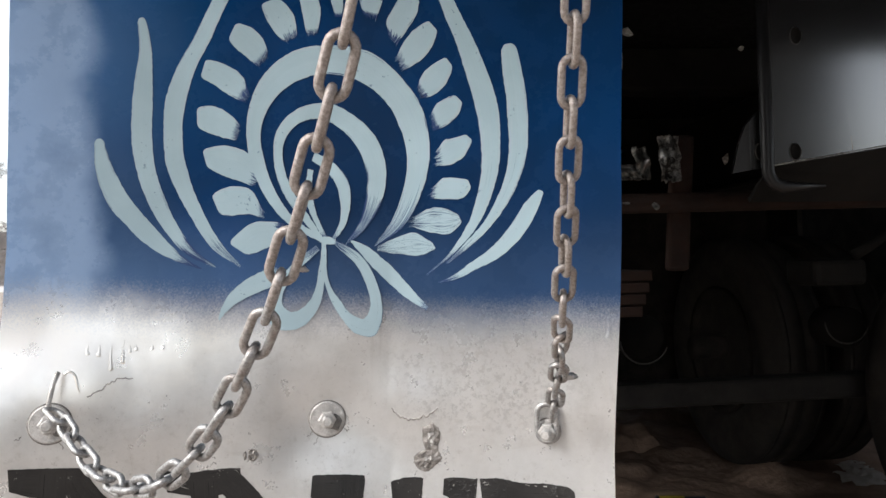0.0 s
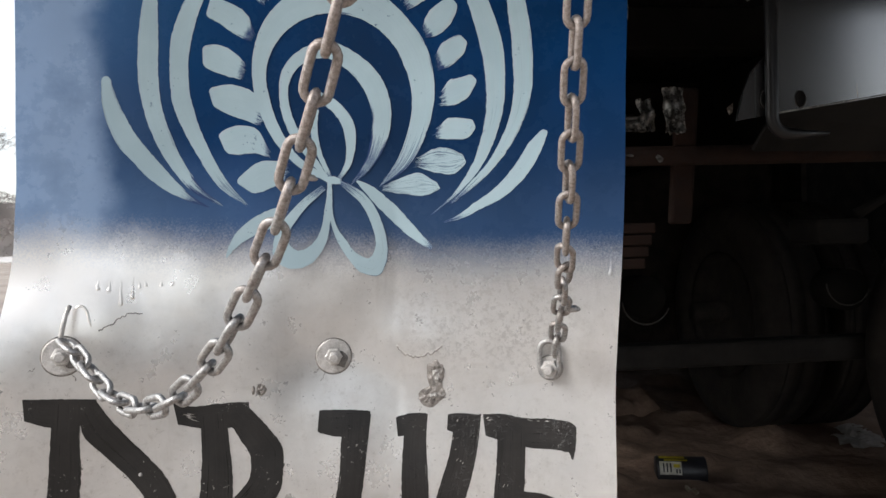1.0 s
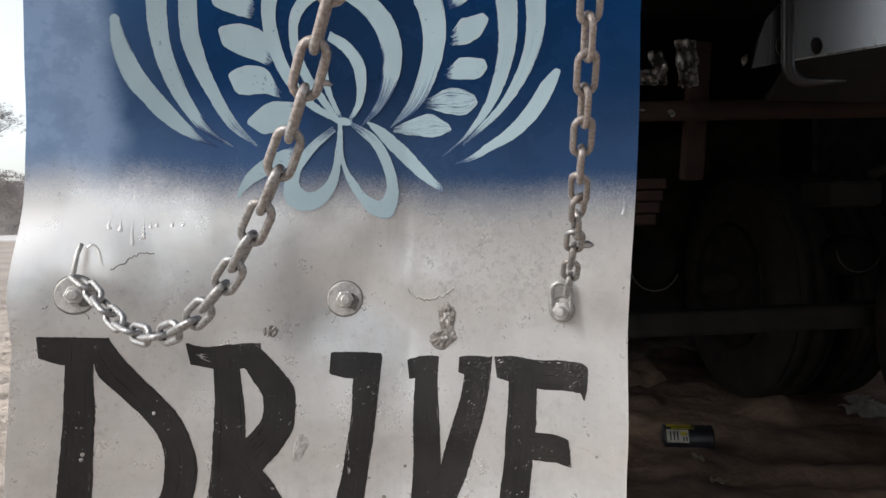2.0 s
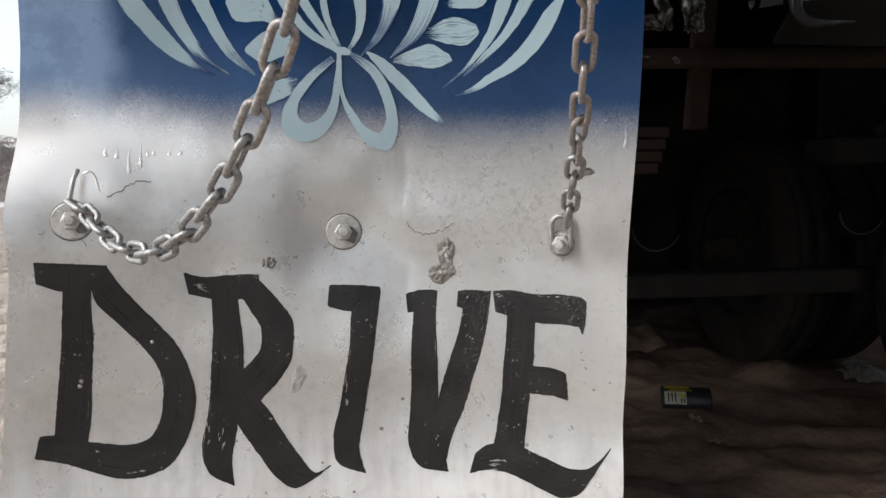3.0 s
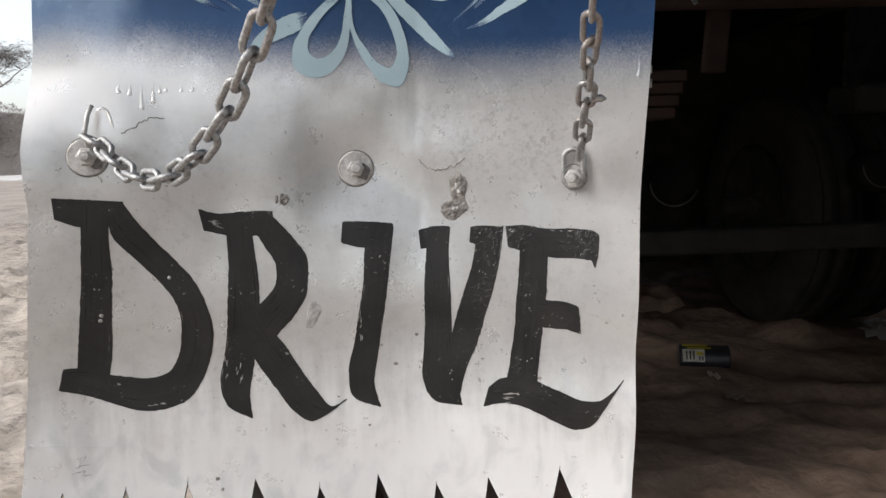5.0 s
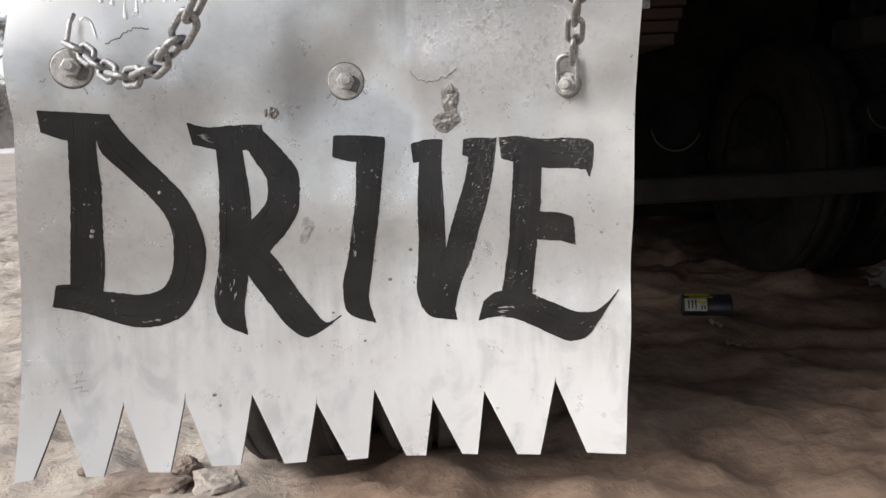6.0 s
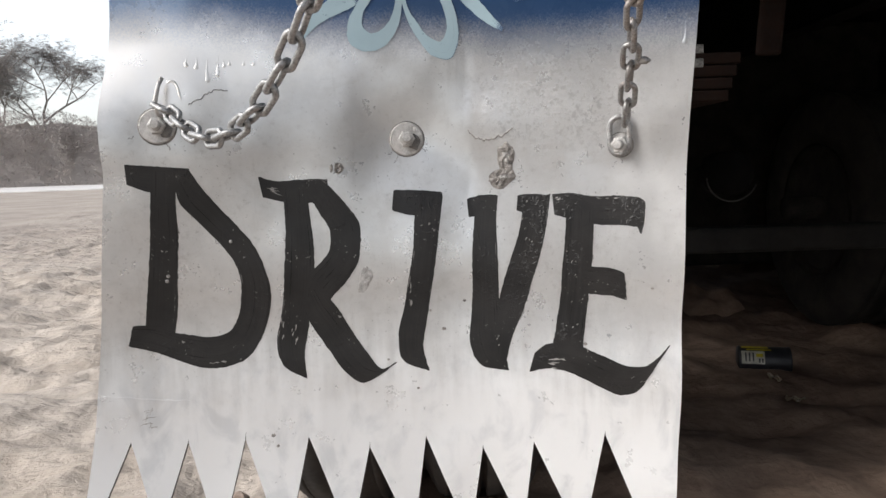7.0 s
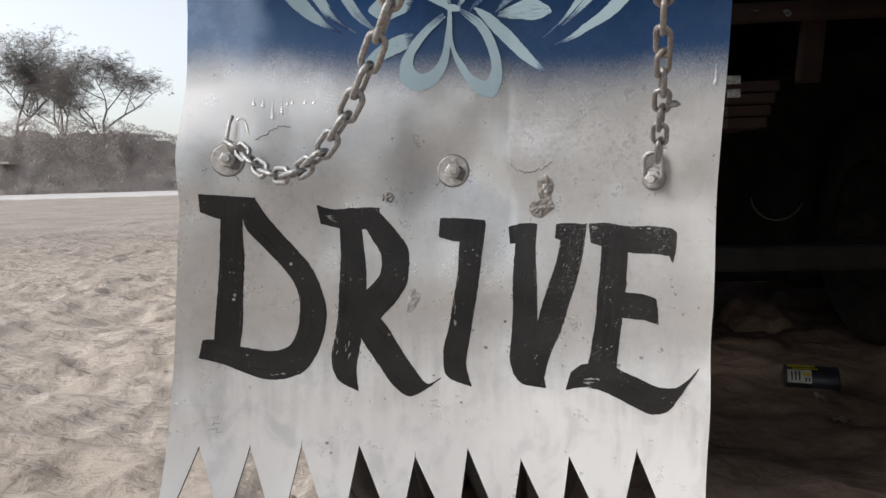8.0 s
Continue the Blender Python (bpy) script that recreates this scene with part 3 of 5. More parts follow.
draw(ART, "arch", (14, 954, 4, 70), (-15, 974, 10, 14), (-35, 1003, 15, -12), (-46, 1037, 19, -35), (-47, 1072, 22, -58), (-33, 1105, 27, -71), (-6, 1127, 30, -85), (28, 1133, 29, -100), (63, 1125, 31, -115), (90, 1102, 28, -129), (107, 1072, 28, -145), (113, 1037, 24, -160), (107, 1002, 20, -177), (92, 970, 14, -197), (67, 946, 1, -245))
draw(ART, "arch", (15, 955, 3, 44), (-1, 977, 9, 5), (-16, 1001, 13, -17), (-24, 1027, 15, -44), (-23, 1055, 16, -69), (-6, 1076, 16, -95), (21, 1082, 17, -117), (45, 1069, 19, -133), (63, 1048, 21, -149), (71, 1021, 20, -163), (68, 994, 17, -177), (57, 969, 10, -191), (38, 948, 1, -245))
draw(ART, "arch", (9, 1037, 9, 70), (23, 1028, 11, 52), (34, 1015, 12, 36), (39, 1000, 12, 22), (39, 983, 9, 8), (35, 967, 6, -13), (25, 953, 3, -47))
draw(ART, "arch", (6, 1024, 5, -15), (4, 1010, 6, -6), (4, 996, 7, 0), (7, 982, 6, 5), (12, 969, 5, 11), (18, 956, 4, 17))
draw(ART, "loop", (44, 952, 2, -125), (57, 942, 10, -128), (69, 930, 13, -129), (81, 918, 14, -129), (93, 905, 12, -128), (105, 893, 9, -125), (118, 882, 4, -117))
draw(ART, "loop", (17, 951, 4, -2), (17, 933, 6, 44), (18, 916, 9, 73), (23, 899, 13, 87), (32, 884, 18, 93), (43, 870, 21, 103), (59, 865, 20, 119), (67, 880, 17, 133), (66, 897, 15, 148), (61, 914, 13, 166), (53, 930, 11, 186), (41, 942, 9, 211), (26, 952, 3, 247))
draw(ART, "loop", (-85, 879, 2, -59), (-79, 890, 7, -52), (-70, 900, 12, -56), (-60, 907, 15, -62), (-48, 913, 17, -68), (-36, 918, 17, -73), (-24, 923, 11, -86))
draw(ART, "loop", (13, 954, 5, -79), (21, 953, 8, -91), (29, 952, 4, -92))
draw(ART, "loop", (17, 950, 3, 180), (16, 934, 7, 132), (14, 919, 12, 117), (11, 903, 16, 106), (5, 889, 19, 93), (-6, 878, 21, 78), (-21, 875, 20, 59), (-32, 884, 21, 45), (-31, 900, 19, 31), (-23, 913, 16, 16), (-13, 926, 12, 1), (-2, 936, 9, -17), (11, 946, 6, -53))
# the hand-painted word DRIVE
draw(LETTERS, "D", (-257, 749, 20, -89), (-237, 744, 26, -87), (-217, 743, 24, -82), (-199, 749, 8, -85))
draw(LETTERS, "D", (-223, 751, 24, -3), (-226, 718, 23, -2), (-228, 684, 26, -2), (-232, 651, 27, -2), (-236, 618, 29, -2), (-241, 586, 29, -1))
draw(LETTERS, "D", (-208, 744, 24, -126), (-199, 724, 26, -144), (-186, 707, 26, -157), (-172, 690, 28, -168), (-159, 673, 30, -179), (-149, 653, 30, -192), (-144, 632, 32, -203), (-146, 610, 33, -213), (-152, 589, 32, -224), (-164, 571, 33, -236), (-184, 564, 35, -246), (-206, 566, 35, -256), (-227, 573, 30, -262), (-247, 582, 27, -271), (-268, 587, 21, -285))
draw(LETTERS, "R", (-134, 732, 22, -80), (-118, 727, 21, -80), (-100, 725, 25, -84), (-83, 726, 24, -86), (-67, 729, 16, -92))
draw(LETTERS, "R", (-100, 728, 25, -3), (-99, 702, 25, 2), (-98, 677, 28, 6), (-99, 651, 31, 9), (-101, 625, 32, 12), (-105, 600, 33, 15), (-110, 575, 34, 18), (-109, 550, 24, 25), (-97, 531, 1, 25))
draw(LETTERS, "R", (-81, 729, 24, -141), (-71, 718, 25, -150), (-61, 704, 29, -164), (-52, 689, 32, -176), (-51, 673, 31, -190), (-54, 656, 32, -203), (-64, 642, 33, -216), (-76, 630, 34, -228), (-86, 617, 33, -242))
draw(LETTERS, "R", (-89, 620, 28, -129), (-81, 602, 33, -128), (-70, 585, 35, -125), (-60, 568, 35, -120), (-49, 551, 35, -115), (-35, 537, 29, -108), (-19, 534, 6, -97), (-3, 543, 1, -97))
draw(LETTERS, "I", (-1, 713, 21, -96), (16, 710, 26, -96), (33, 709, 25, -95), (50, 709, 21, -95))
draw(LETTERS, "I", (37, 717, 29, -2), (34, 689, 27, 4), (31, 661, 26, 10), (26, 633, 28, 14), (21, 606, 29, 18), (15, 578, 32, 21), (15, 551, 25, 30), (31, 533, 1, 30))
draw(LETTERS, "V", (77, 702, 19, -86), (92, 704, 22, -89), (107, 704, 22, -92))
draw(LETTERS, "V", (97, 709, 26, 26), (94, 682, 28, 29), (93, 655, 31, 31), (93, 627, 33, 34), (92, 600, 36, 35), (92, 573, 41, 34), (98, 548, 32, 40), (114, 533, 1, 40))
draw(LETTERS, "V", (148, 709, 30, 23), (143, 680, 29, 16), (135, 652, 30, 9), (126, 624, 30, 4), (118, 596, 27, -1), (110, 568, 18, -3), (105, 539, 12, -13))
draw(LETTERS, "V", (128, 706, 16, -96), (143, 704, 22, -100), (159, 703, 21, -99))
draw(LETTERS, "E", (164, 704, 21, -86), (185, 701, 27, -89), (205, 697, 28, -89), (226, 697, 29, -88), (247, 695, 29, -88))
draw(LETTERS, "E", (244, 696, 27, -97), (247, 695, 25, -96), (249, 694, 23, -95))
draw(LETTERS, "E", (244, 695, 18, 52), (245, 684, 9, 45), (245, 674, 1, 45))
draw(LETTERS, "E", (190, 703, 27, 1), (188, 672, 27, 0), (185, 641, 28, 0), (182, 610, 27, 0), (177, 579, 28, -1), (172, 548, 30, -2))
draw(LETTERS, "E", (192, 628, 28, -91), (205, 627, 28, -90), (218, 626, 28, -89), (230, 622, 28, -86))
draw(LETTERS, "E", (138, 542, 21, -107), (153, 549, 25, -93), (170, 549, 28, -87), (186, 545, 33, -85), (202, 538, 35, -82), (218, 532, 36, -78), (233, 532, 26, -70), (246, 540, 11, -71), (257, 553, 4, -83), (267, 567, 1, -83))


def flap_sheet():
    # bottom outline: corner to corner over nine cut notches
    line = [(-0.3171, 0.4139)]
    for a, az, b, bz, c, cz in NOTCH:
        line += [(a / 1000, az / 1000), (b / 1000, bz / 1000), (c / 1000, cz / 1000)]
    line.append((0.2727, 0.3993))
    cols = []
    for (x0, z0), (x1, z1) in zip(line, line[1:]):
        n = max(1, round(abs(x1 - x0) / 0.006))
        cols += [(x0 + (x1 - x0) * k / n, z0 + (z1 - z0) * k / n) for k in range(n)]
    cols.append(line[-1])
    low, top = 0.525, 1.5
    rows = [("foot", k / 8) for k in range(8)] + [("sheet", k / 116) for k in range(117)]
    bm = bmesh.new()
    grids = []
    for back in (0.0, 0.0055):
        grid = []
        for x, z0 in cols:
            l0, r0 = flap_edge(z0)
            s = (x - l0) / (r0 - l0)
            col = []
            for zone, k in rows:
                z = z0 + (low - z0) * k if zone == "foot" else low + (top - low) * k
                l, r = flap_edge(z)
                xx = l + (r - l) * s
                col.append(bm.verts.new((xx, flap_y(xx, z) + back, z)))
            grid.append(col)
        grids.append(grid)
    front, rear = grids
    w, h = len(cols), len(rows)
    for i in range(w - 1):
        for j in range(h - 1):
            bm.faces.new((front[i][j], front[i + 1][j], front[i + 1][j + 1], front[i][j + 1]))
            bm.faces.new((rear[i][j], rear[i][j + 1], rear[i + 1][j + 1], rear[i + 1][j]))
        bm.faces.new((front[i][0], rear[i][0], rear[i + 1][0], front[i + 1][0])).material_index = 1
        bm.faces.new((front[i][-1], front[i + 1][-1], rear[i + 1][-1], rear[i][-1]))
    for j in range(h - 1):
        bm.faces.new((front[0][j], front[0][j + 1], rear[0][j + 1], rear[0][j]))
        bm.faces.new((front[-1][j], rear[-1][j], rear[-1][j + 1], front[-1][j + 1]))
    bm.normal_update()
    for e in bm.edges:
        if len(e.link_faces) == 2 and e.calc_face_angle(0) > 0.9:
            e.smooth = False
    return bm


def stroke(pts, lift, bristle=0.0, jitter=0.0007, tip=False):
    """A stroke of a flat brush on the flap, as draw() notes it; bristle: how far its end frays, in metres."""
    dense = spline(pts, 24)
    run = [0.0]
    for p, q in zip(dense, dense[1:]):
        run.append(run[-1] + math.hypot(q[0] - p[0], q[1] - p[1]))
    total = run[-1]
    # rounded start (dashes) or a nearly square one (letters and long strokes)
    head, full = (0.22 * pts[0][2], 0.62) if bristle else (0.05 * pts[0][2], 0.92)
    if tip:
        head, full = 0.7 * pts[0][2], 0.35
    tail = 0.05 * pts[-1][2]
    count = max(8, int(total / 3.0))
    marks = [head * f for f in (0.0, 0.06, 0.2, 0.45, 0.75, 1.0)] + [total - tail * f for f in (0.0, 0.1, 0.4, 1.0)] + [total * k / count for k in range(count + 1)]
    stops = sorted({round(v, 3) for v in marks if 0 <= v <= total + 1e-6})
    line = [[float(np.interp(d, run, [q[c] for q in dense])) for c in range(4)] + [d] for d in stops]
    bm = bmesh.new()
    uv = bm.loops.layers.uv.new("UVMap")
    rings, n = [], len(line)
    across = 25 if bristle else 9
    for i, (x, z, w, nib, d_run) in enumerate(line):
        a, b = line[max(i - 1, 0)], line[min(i + 1, n - 1)]
        d = Vector((b[0] - a[0], b[1] - a[1])).normalized()
        side = Vector((math.cos(radians(nib)), math.sin(radians(nib))))
        if w > 5:
            w *= full + (1 - full) * math.sqrt(max(0.0, 1 - (1 - min(1.0, d_run / max(head, 1e-4))) ** 2))
            w *= 0.92 + 0.08 * math.sqrt(max(0.0, 1 - (1 - min(1.0, (total - d_run) / max(tail, 1e-4))) ** 2))
        ring = []
        for k in range(across):
            v = k / (across - 1)
            off = (v - 0.5) * max(w, 0.4) / 1000
            if k in (0, across - 1):
                off += jitter * noise.noise(Vector((x * 0.25, z * 0.25, v * 9))) + 0.5 * jitter * noise.noise(Vector((x * 0.9, z * 0.9, v * 9)))
            pull = 0.0
            if w > 8 and i == n - 1:
                pull = 0.0015 * noise.noise(Vector((v * 9, x, z)))
                if bristle:
                    pull += bristle * (1.0 if k % 2 else -0.35) * (0.55 + noise.noise(Vector((v * 31, x, z))))
            px, pz = x / 1000 + side.x * off + d.x * pull, z / 1000 + side.y * off + d.y * pull
            ring.append(bm.verts.new((px, flap_y(px, pz) - lift, pz)))
        rings.append(ring)
    for i in range(n - 1):
        for k in range(across - 1):
            quad = ((i, k), (i + 1, k), (i + 1, k + 1), (i, k + 1))
            face = bm.faces.new([rings[a][b] for a, b in quad])
            for loop, (a, b) in zip(face.loops, quad):
                loop[uv].uv = (line[a][4] / total, b / (across - 1))
    bm.normal_update()
    if sum(f.normal.y for f in bm.faces) > 0:
        bmesh.ops.reverse_faces(bm, faces=bm.faces)
    return bm


def build_flap():
    flap = tagged(empty("mud_flap", (0, 0, 0)), "silver and blue painted truck mud flap with a saw-toothed lower edge", "mud flap")
    sheet = part("sheet", flap_sheet(), FLAP, flap)
    sheet.data.materials.append(CUT)   # bare rubber in the cut teeth
    lift = 0.0003
    for kind, strokes in ART.items():
        for i, pts in enumerate(strokes):
            dry = kind == "dash" and i >= len(strokes) - 2
            part(kind + "_stroke", stroke(pts, lift, (0.010 if dry else 0.0055) if kind == "dash" else 0.0, tip=kind == "frond"), DRYBLUE if dry else SKYBLUE, flap, "dry streaky pale blue brush stroke" if dry else "pale blue brush stroke")
            lift += 0.000015
    for letter, strokes in LETTERS.items():
        lift = 0.0003
        for pts in strokes:
            part("letter_" + letter + "_stroke", stroke(pts, lift), INK, flap, "black hand-painted letter stroke")
            lift += 0.00003
    return flap


flap = build_flap()


def flap_frame(x, z):
    """A frame on the flap's face whose z axis points out towards the open."""
    e = 0.01
    out = Vector((flap_y(x + e, z) - flap_y(x - e, z), -2 * e, flap_y(x, z + e) - flap_y(x, z - e))).normalized()
    return Matrix.Translation((x, flap_y(x, z), z)) @ out.to_track_quat("Z", "Y").to_matrix().to_4x4()


def bolt(x, z, washer=0.0175, dark_mark=True):
    m = flap_frame(x, z)
    thing = tagged(empty("bolt"), "silver-sprayed bolt with a round washer through the flap", "bolt", "bolts in the flap")
    thing.matrix_basis = m
    one = Matrix.Identity(4)
    part("washer", lathe(bmesh.new(), [(washer, -0.001), (washer, 0.0022), (washer - 0.001, 0.0031), (0.008, 0.0033)], one, 40), BOLT, thing, smooth=False)
    part("dirt_ring", lathe(bmesh.new(), [(washer + 0.0014, -0.001), (washer + 0.0012, 0.0016), (washer - 0.0003, 0.0019), (washer - 0.0003, -0.001)], one, 32), GAP, thing, "dark line of dirt round the washer")
    part("nut", lathe(bmesh.new(), [(0.0088, 0.002), (0.0088, 0.0080), (0.0078, 0.0090)], one, 6), BOLT, thing, smooth=False)
    part("stud", lathe(bmesh.new(), [(0.0048, 0.004), (0.0048, 0.0185), (0.0038, 0.0198)], one, 14), BOLT, thing, smooth=False)
    # a dark lump paints in the shadow that nut and stud throw
    if dark_mark:
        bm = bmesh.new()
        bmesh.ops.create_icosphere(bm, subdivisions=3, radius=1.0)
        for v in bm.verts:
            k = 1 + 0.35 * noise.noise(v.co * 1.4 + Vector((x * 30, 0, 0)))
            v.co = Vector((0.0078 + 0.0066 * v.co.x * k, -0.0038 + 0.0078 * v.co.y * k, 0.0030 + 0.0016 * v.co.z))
        part("nut_shadow", bm, NUT_SHADE, thing, "dark lump standing in for the shadow beside the nut")
    return thing


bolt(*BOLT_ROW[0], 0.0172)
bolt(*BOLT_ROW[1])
bolt(*BOLT_ROW[2], 0.0115, False)


# ---- marks on the flap ----
def on_flap(x, z, lift=0.0):
    return Vector((x, flap_y(x, z) - lift, z))


part("staple", tube(bmesh.new(), [on_flap(-0.2161, 0.8405, 0.012), on_flap(-0.2166, 0.8321, 0.019), on_flap(-0.2175, 0.8162, 0.024), on_flap(-0.2183, 0.8052, 0.017), on_flap(-0.2182, 0.8023, -0.004)], 0.0021, 10), BOLT, flap, "bent steel staple that holds the chain")


part("staple_leg", tube(bmesh.new(), [on_flap(x, z, y) for x, z, y in spline([(-0.2157, 0.8370, -0.0009), (-0.2118, 0.8390, -0.0009), (-0.2072, 0.8355, -0.0009), (-0.2040, 0.8251, -0.0009), (-0.2017, 0.8152, -0.002)], 6)], 0.0014, 10), FLAP, flap, "painted-over leg of the staple")


def blob(name, x, z, w, h, tall, seed, material, label, rough=0.5, tilt=0.0):
    """A low uneven lump on the flap."""
    bm = bmesh.new()
    rings, spokes, r_n = [], 28, 7
    for j in range(r_n + 1):
        r = j / r_n
        ring = []
        for k in range(spokes):
            a = 2 * math.pi * k / spokes
            edge = 1 + 0.35 * noise.noise(Vector((math.cos(a) * 1.6, math.sin(a) * 1.6, seed))) + 0.12 * noise.noise(Vector((math.cos(a) * 5, math.sin(a) * 5, seed)))
            u, v = math.cos(a) * w / 2 * r * edge, math.sin(a) * h / 2 * r * edge
            px, pz = x + u * math.cos(tilt) - v * math.sin(tilt), z + u * math.sin(tilt) + v * math.cos(tilt)
            up = tall * (1 - r ** 4) * (1 + rough * 2.2 * noise.noise(Vector((px * 330, pz * 330, seed)))) if j < r_n else -0.0004
            ring.append(bm.verts.new(on_flap(px, pz, up)))
        rings.append(ring)
    for a, b in zip(rings, rings[1:]):
        for k in range(spokes):
            bm.faces.new((a[k], b[k], b[(k + 1) % spokes], a[(k + 1) % spokes]))
    bmesh.ops.remove_doubles(bm, verts=bm.verts, dist=1e-6)
    bmesh.ops.recalc_face_normals(bm, faces=bm.faces)
    return part(name, bm, material, flap, label)


blob("paint_chip", 0.1178, 0.7539, 0.0195, 0.031, 0.0016, 3, CHIP, "flaked grey patch in the paint", 0.9)
blob("paint_chip", 0.1136, 0.7321, 0.033, 0.020, 0.0016, 8, CHIP, "flaked grey patch in the paint", 0.9, 0.5)
blob("paint_chip", 0.1178, 0.7539, 0.0105, 0.0175, 0.0020, 3, FLAKE, "silver flake inside the grey patch", 0.7)
blob("paint_chip", 0.1147, 0.7326, 0.015, 0.008, 0.0020, 8, FLAKE, "silver flake inside the grey patch", 0.7, 0.5)
blob("paint_chip", -0.0553, 0.7479, 0.0105, 0.012, 0.0018, 5, CHIP, "small flaked spot in the paint", 0.9)
blob("paint_chip", -0.0626, 0.7481, 0.0040, 0.008, 0.0012, 6, CHIP, "small flaked spot in the paint", 0.9)
blob("paint_lump", -0.0328, 0.6320, 0.014, 0.034, 0.0004, 11, FLAKE, "raised lump under the silver paint", 0.8, -0.3)
for i, (x, z, s) in enumerate(((0.0482, 0.5765, 5), (0.0704, 0.6056, 4), (-0.1343, 0.4726, 5), (-0.1300, 0.4609, 4), (-0.0114, 0.5460, 3), (0.1911, 0.5632, 4), (-0.1612, 0.5689, 3), (0.0344, 0.5964, 3), (0.0191, 0.5148, 3), (0.2535, 0.6212, 3))):
    blob("speck", x, z, s / 1000, s * 0.8 / 1000, 0.0006, 20 + i, CHIP, "", 0.8)


def drip(x, z, length, w=0.0045):
    """A low teardrop run that thickens to its foot."""
    bm = bmesh.new()
    grid = []
    for k in range(15):
        t = k / 14
        half = w / 2 * (0.35 + 0.65 * t ** 2) * math.sqrt(max(0.0, 1 - max(0.0, (t * length - length + 0.5 * w) / (0.5 * w)) ** 2)) * min(1.0, 6 * t + 0.1)
        px = x + 0.0012 * noise.noise(Vector((x * 90, t * 3, 0)))
        row = []
        for i in range(9):
            v = i / 4 - 1
            up = 0.0007 * (0.25 + 0.75 * t ** 2) * (1 - v * v) ** 0.8 - 0.0001
            row.append(bm.verts.new(on_flap(px + v * half, z - length * t, up if 0 < k < 14 else -0.0001)))
        grid.append(row)
    for p, q in zip(grid, grid[1:]):
        for i in range(8):
            bm.faces.new((p[i], q[i], q[i + 1], p[i + 1]))
    return part("paint_drip", bm, FLAP, flap, "dried run of silver paint")


for x, z, length, w in ((-0.1983, 0.8619, 0.008, 0.006), (-0.1886, 0.8619, 0.011, 0.006), (-0.1786, 0.8619, 0.028, 0.006), (-0.1687, 0.8659, 0.026, 0.005), (-0.1634, 0.8599, 0.006, 0.005),
                        (-0.1580, 0.8599, 0.004, 0.006), (-0.1441, 0.8589, 0.003, 0.006), (-0.1342, 0.8589, 0.003, 0.006), (0.2836, 0.8780, 0.030, 0.005), (0.2680, 0.8841, 0.006, 0.004)):
    drip(x, z, length * 0.8 + 0.003, w)


def crack(pts, r=0.0006, label="thin crack in the paint", material=None, rise=0.0):
    line = spline(pts, 8)
    bm = tube(bmesh.new(), [on_flap(x + 0.0010 * noise.noise(Vector((i * 0.37, x, 0))), z + rise + 0.0026 * noise.noise(Vector((i * 0.33, z, 3))), 0.0) for i, (x, z) in enumerate(line)], r, 6)
    return part("paint_crack", bm, material or CHIP, flap, label)


crack([(0.0793, 0.7824), (0.0854, 0.7758), (0.0926, 0.7727), (0.0998, 0.7712), (0.1080, 0.7732), (0.1162, 0.7757), (0.1253, 0.7823)])
crack([(0.0793, 0.7824), (0.0854, 0.7758), (0.0926, 0.7727), (0.0998, 0.7712), (0.1080, 0.7732), (0.1162, 0.7757), (0.1253, 0.7823)], 0.0006, "curled pale lip of paint above a crack", FLAKE, 0.0008)
crack([(-0.1963, 0.8152), (-0.1876, 0.8201), (-0.1779, 0.8266), (-0.1710, 0.8296), (-0.1602, 0.8291)])
crack([(-0.2961, 0.5276), (-0.2676, 0.5232), (-0.2389, 0.5179), (-0.2149, 0.5151)], 0.0004, "thin pale scratch in the paint", FLAP)
for i, up in ((1, 3), (2, 8), (4, 6), (6, 3), (8, 4)):
    x, z = NOTCH[i][2] / 1000, NOTCH[i][3] / 1000
    part("paint_crack", tube(bmesh.new(), [on_flap(x + 0.0004 * k * up / 12, z + (up * k / 4 - 1) / 1000) for k in range(5)], [0.0005, 0.0004, 0.0003, 0.0002, 0.0001], 6), CUT, flap, "slit above a cut notch")

for bx, bz, a, r, n in ((0.0153, 0.7757, 218, 0.0195, 0.006), (0.0153, 0.7757, 240, 0.0195, 0.008), (0.0153, 0.7757, 325, 0.0195, 0.004), (-0.2285, 0.7944, 205, 0.0205, 0.005), (-0.2285, 0.7944, 300, 0.0205, 0.006)):
    ca, sa = math.cos(radians(a)), math.sin(radians(a))
    crack([(bx + ca * r, bz + sa * r), (bx + ca * (r + n * 0.5) + 0.001, bz + sa * (r + n * 0.5)), (bx + ca * (r + n), bz + sa * (r + n))], 0.00028, "short dark crack beside a washer", GAP)

SCUFF = plain("bare_silver_scratch", (0.46, 0.44, 0.425), (0.22, 0.21, 0.20), 260.0, 0.5, 0.3, 0.4)


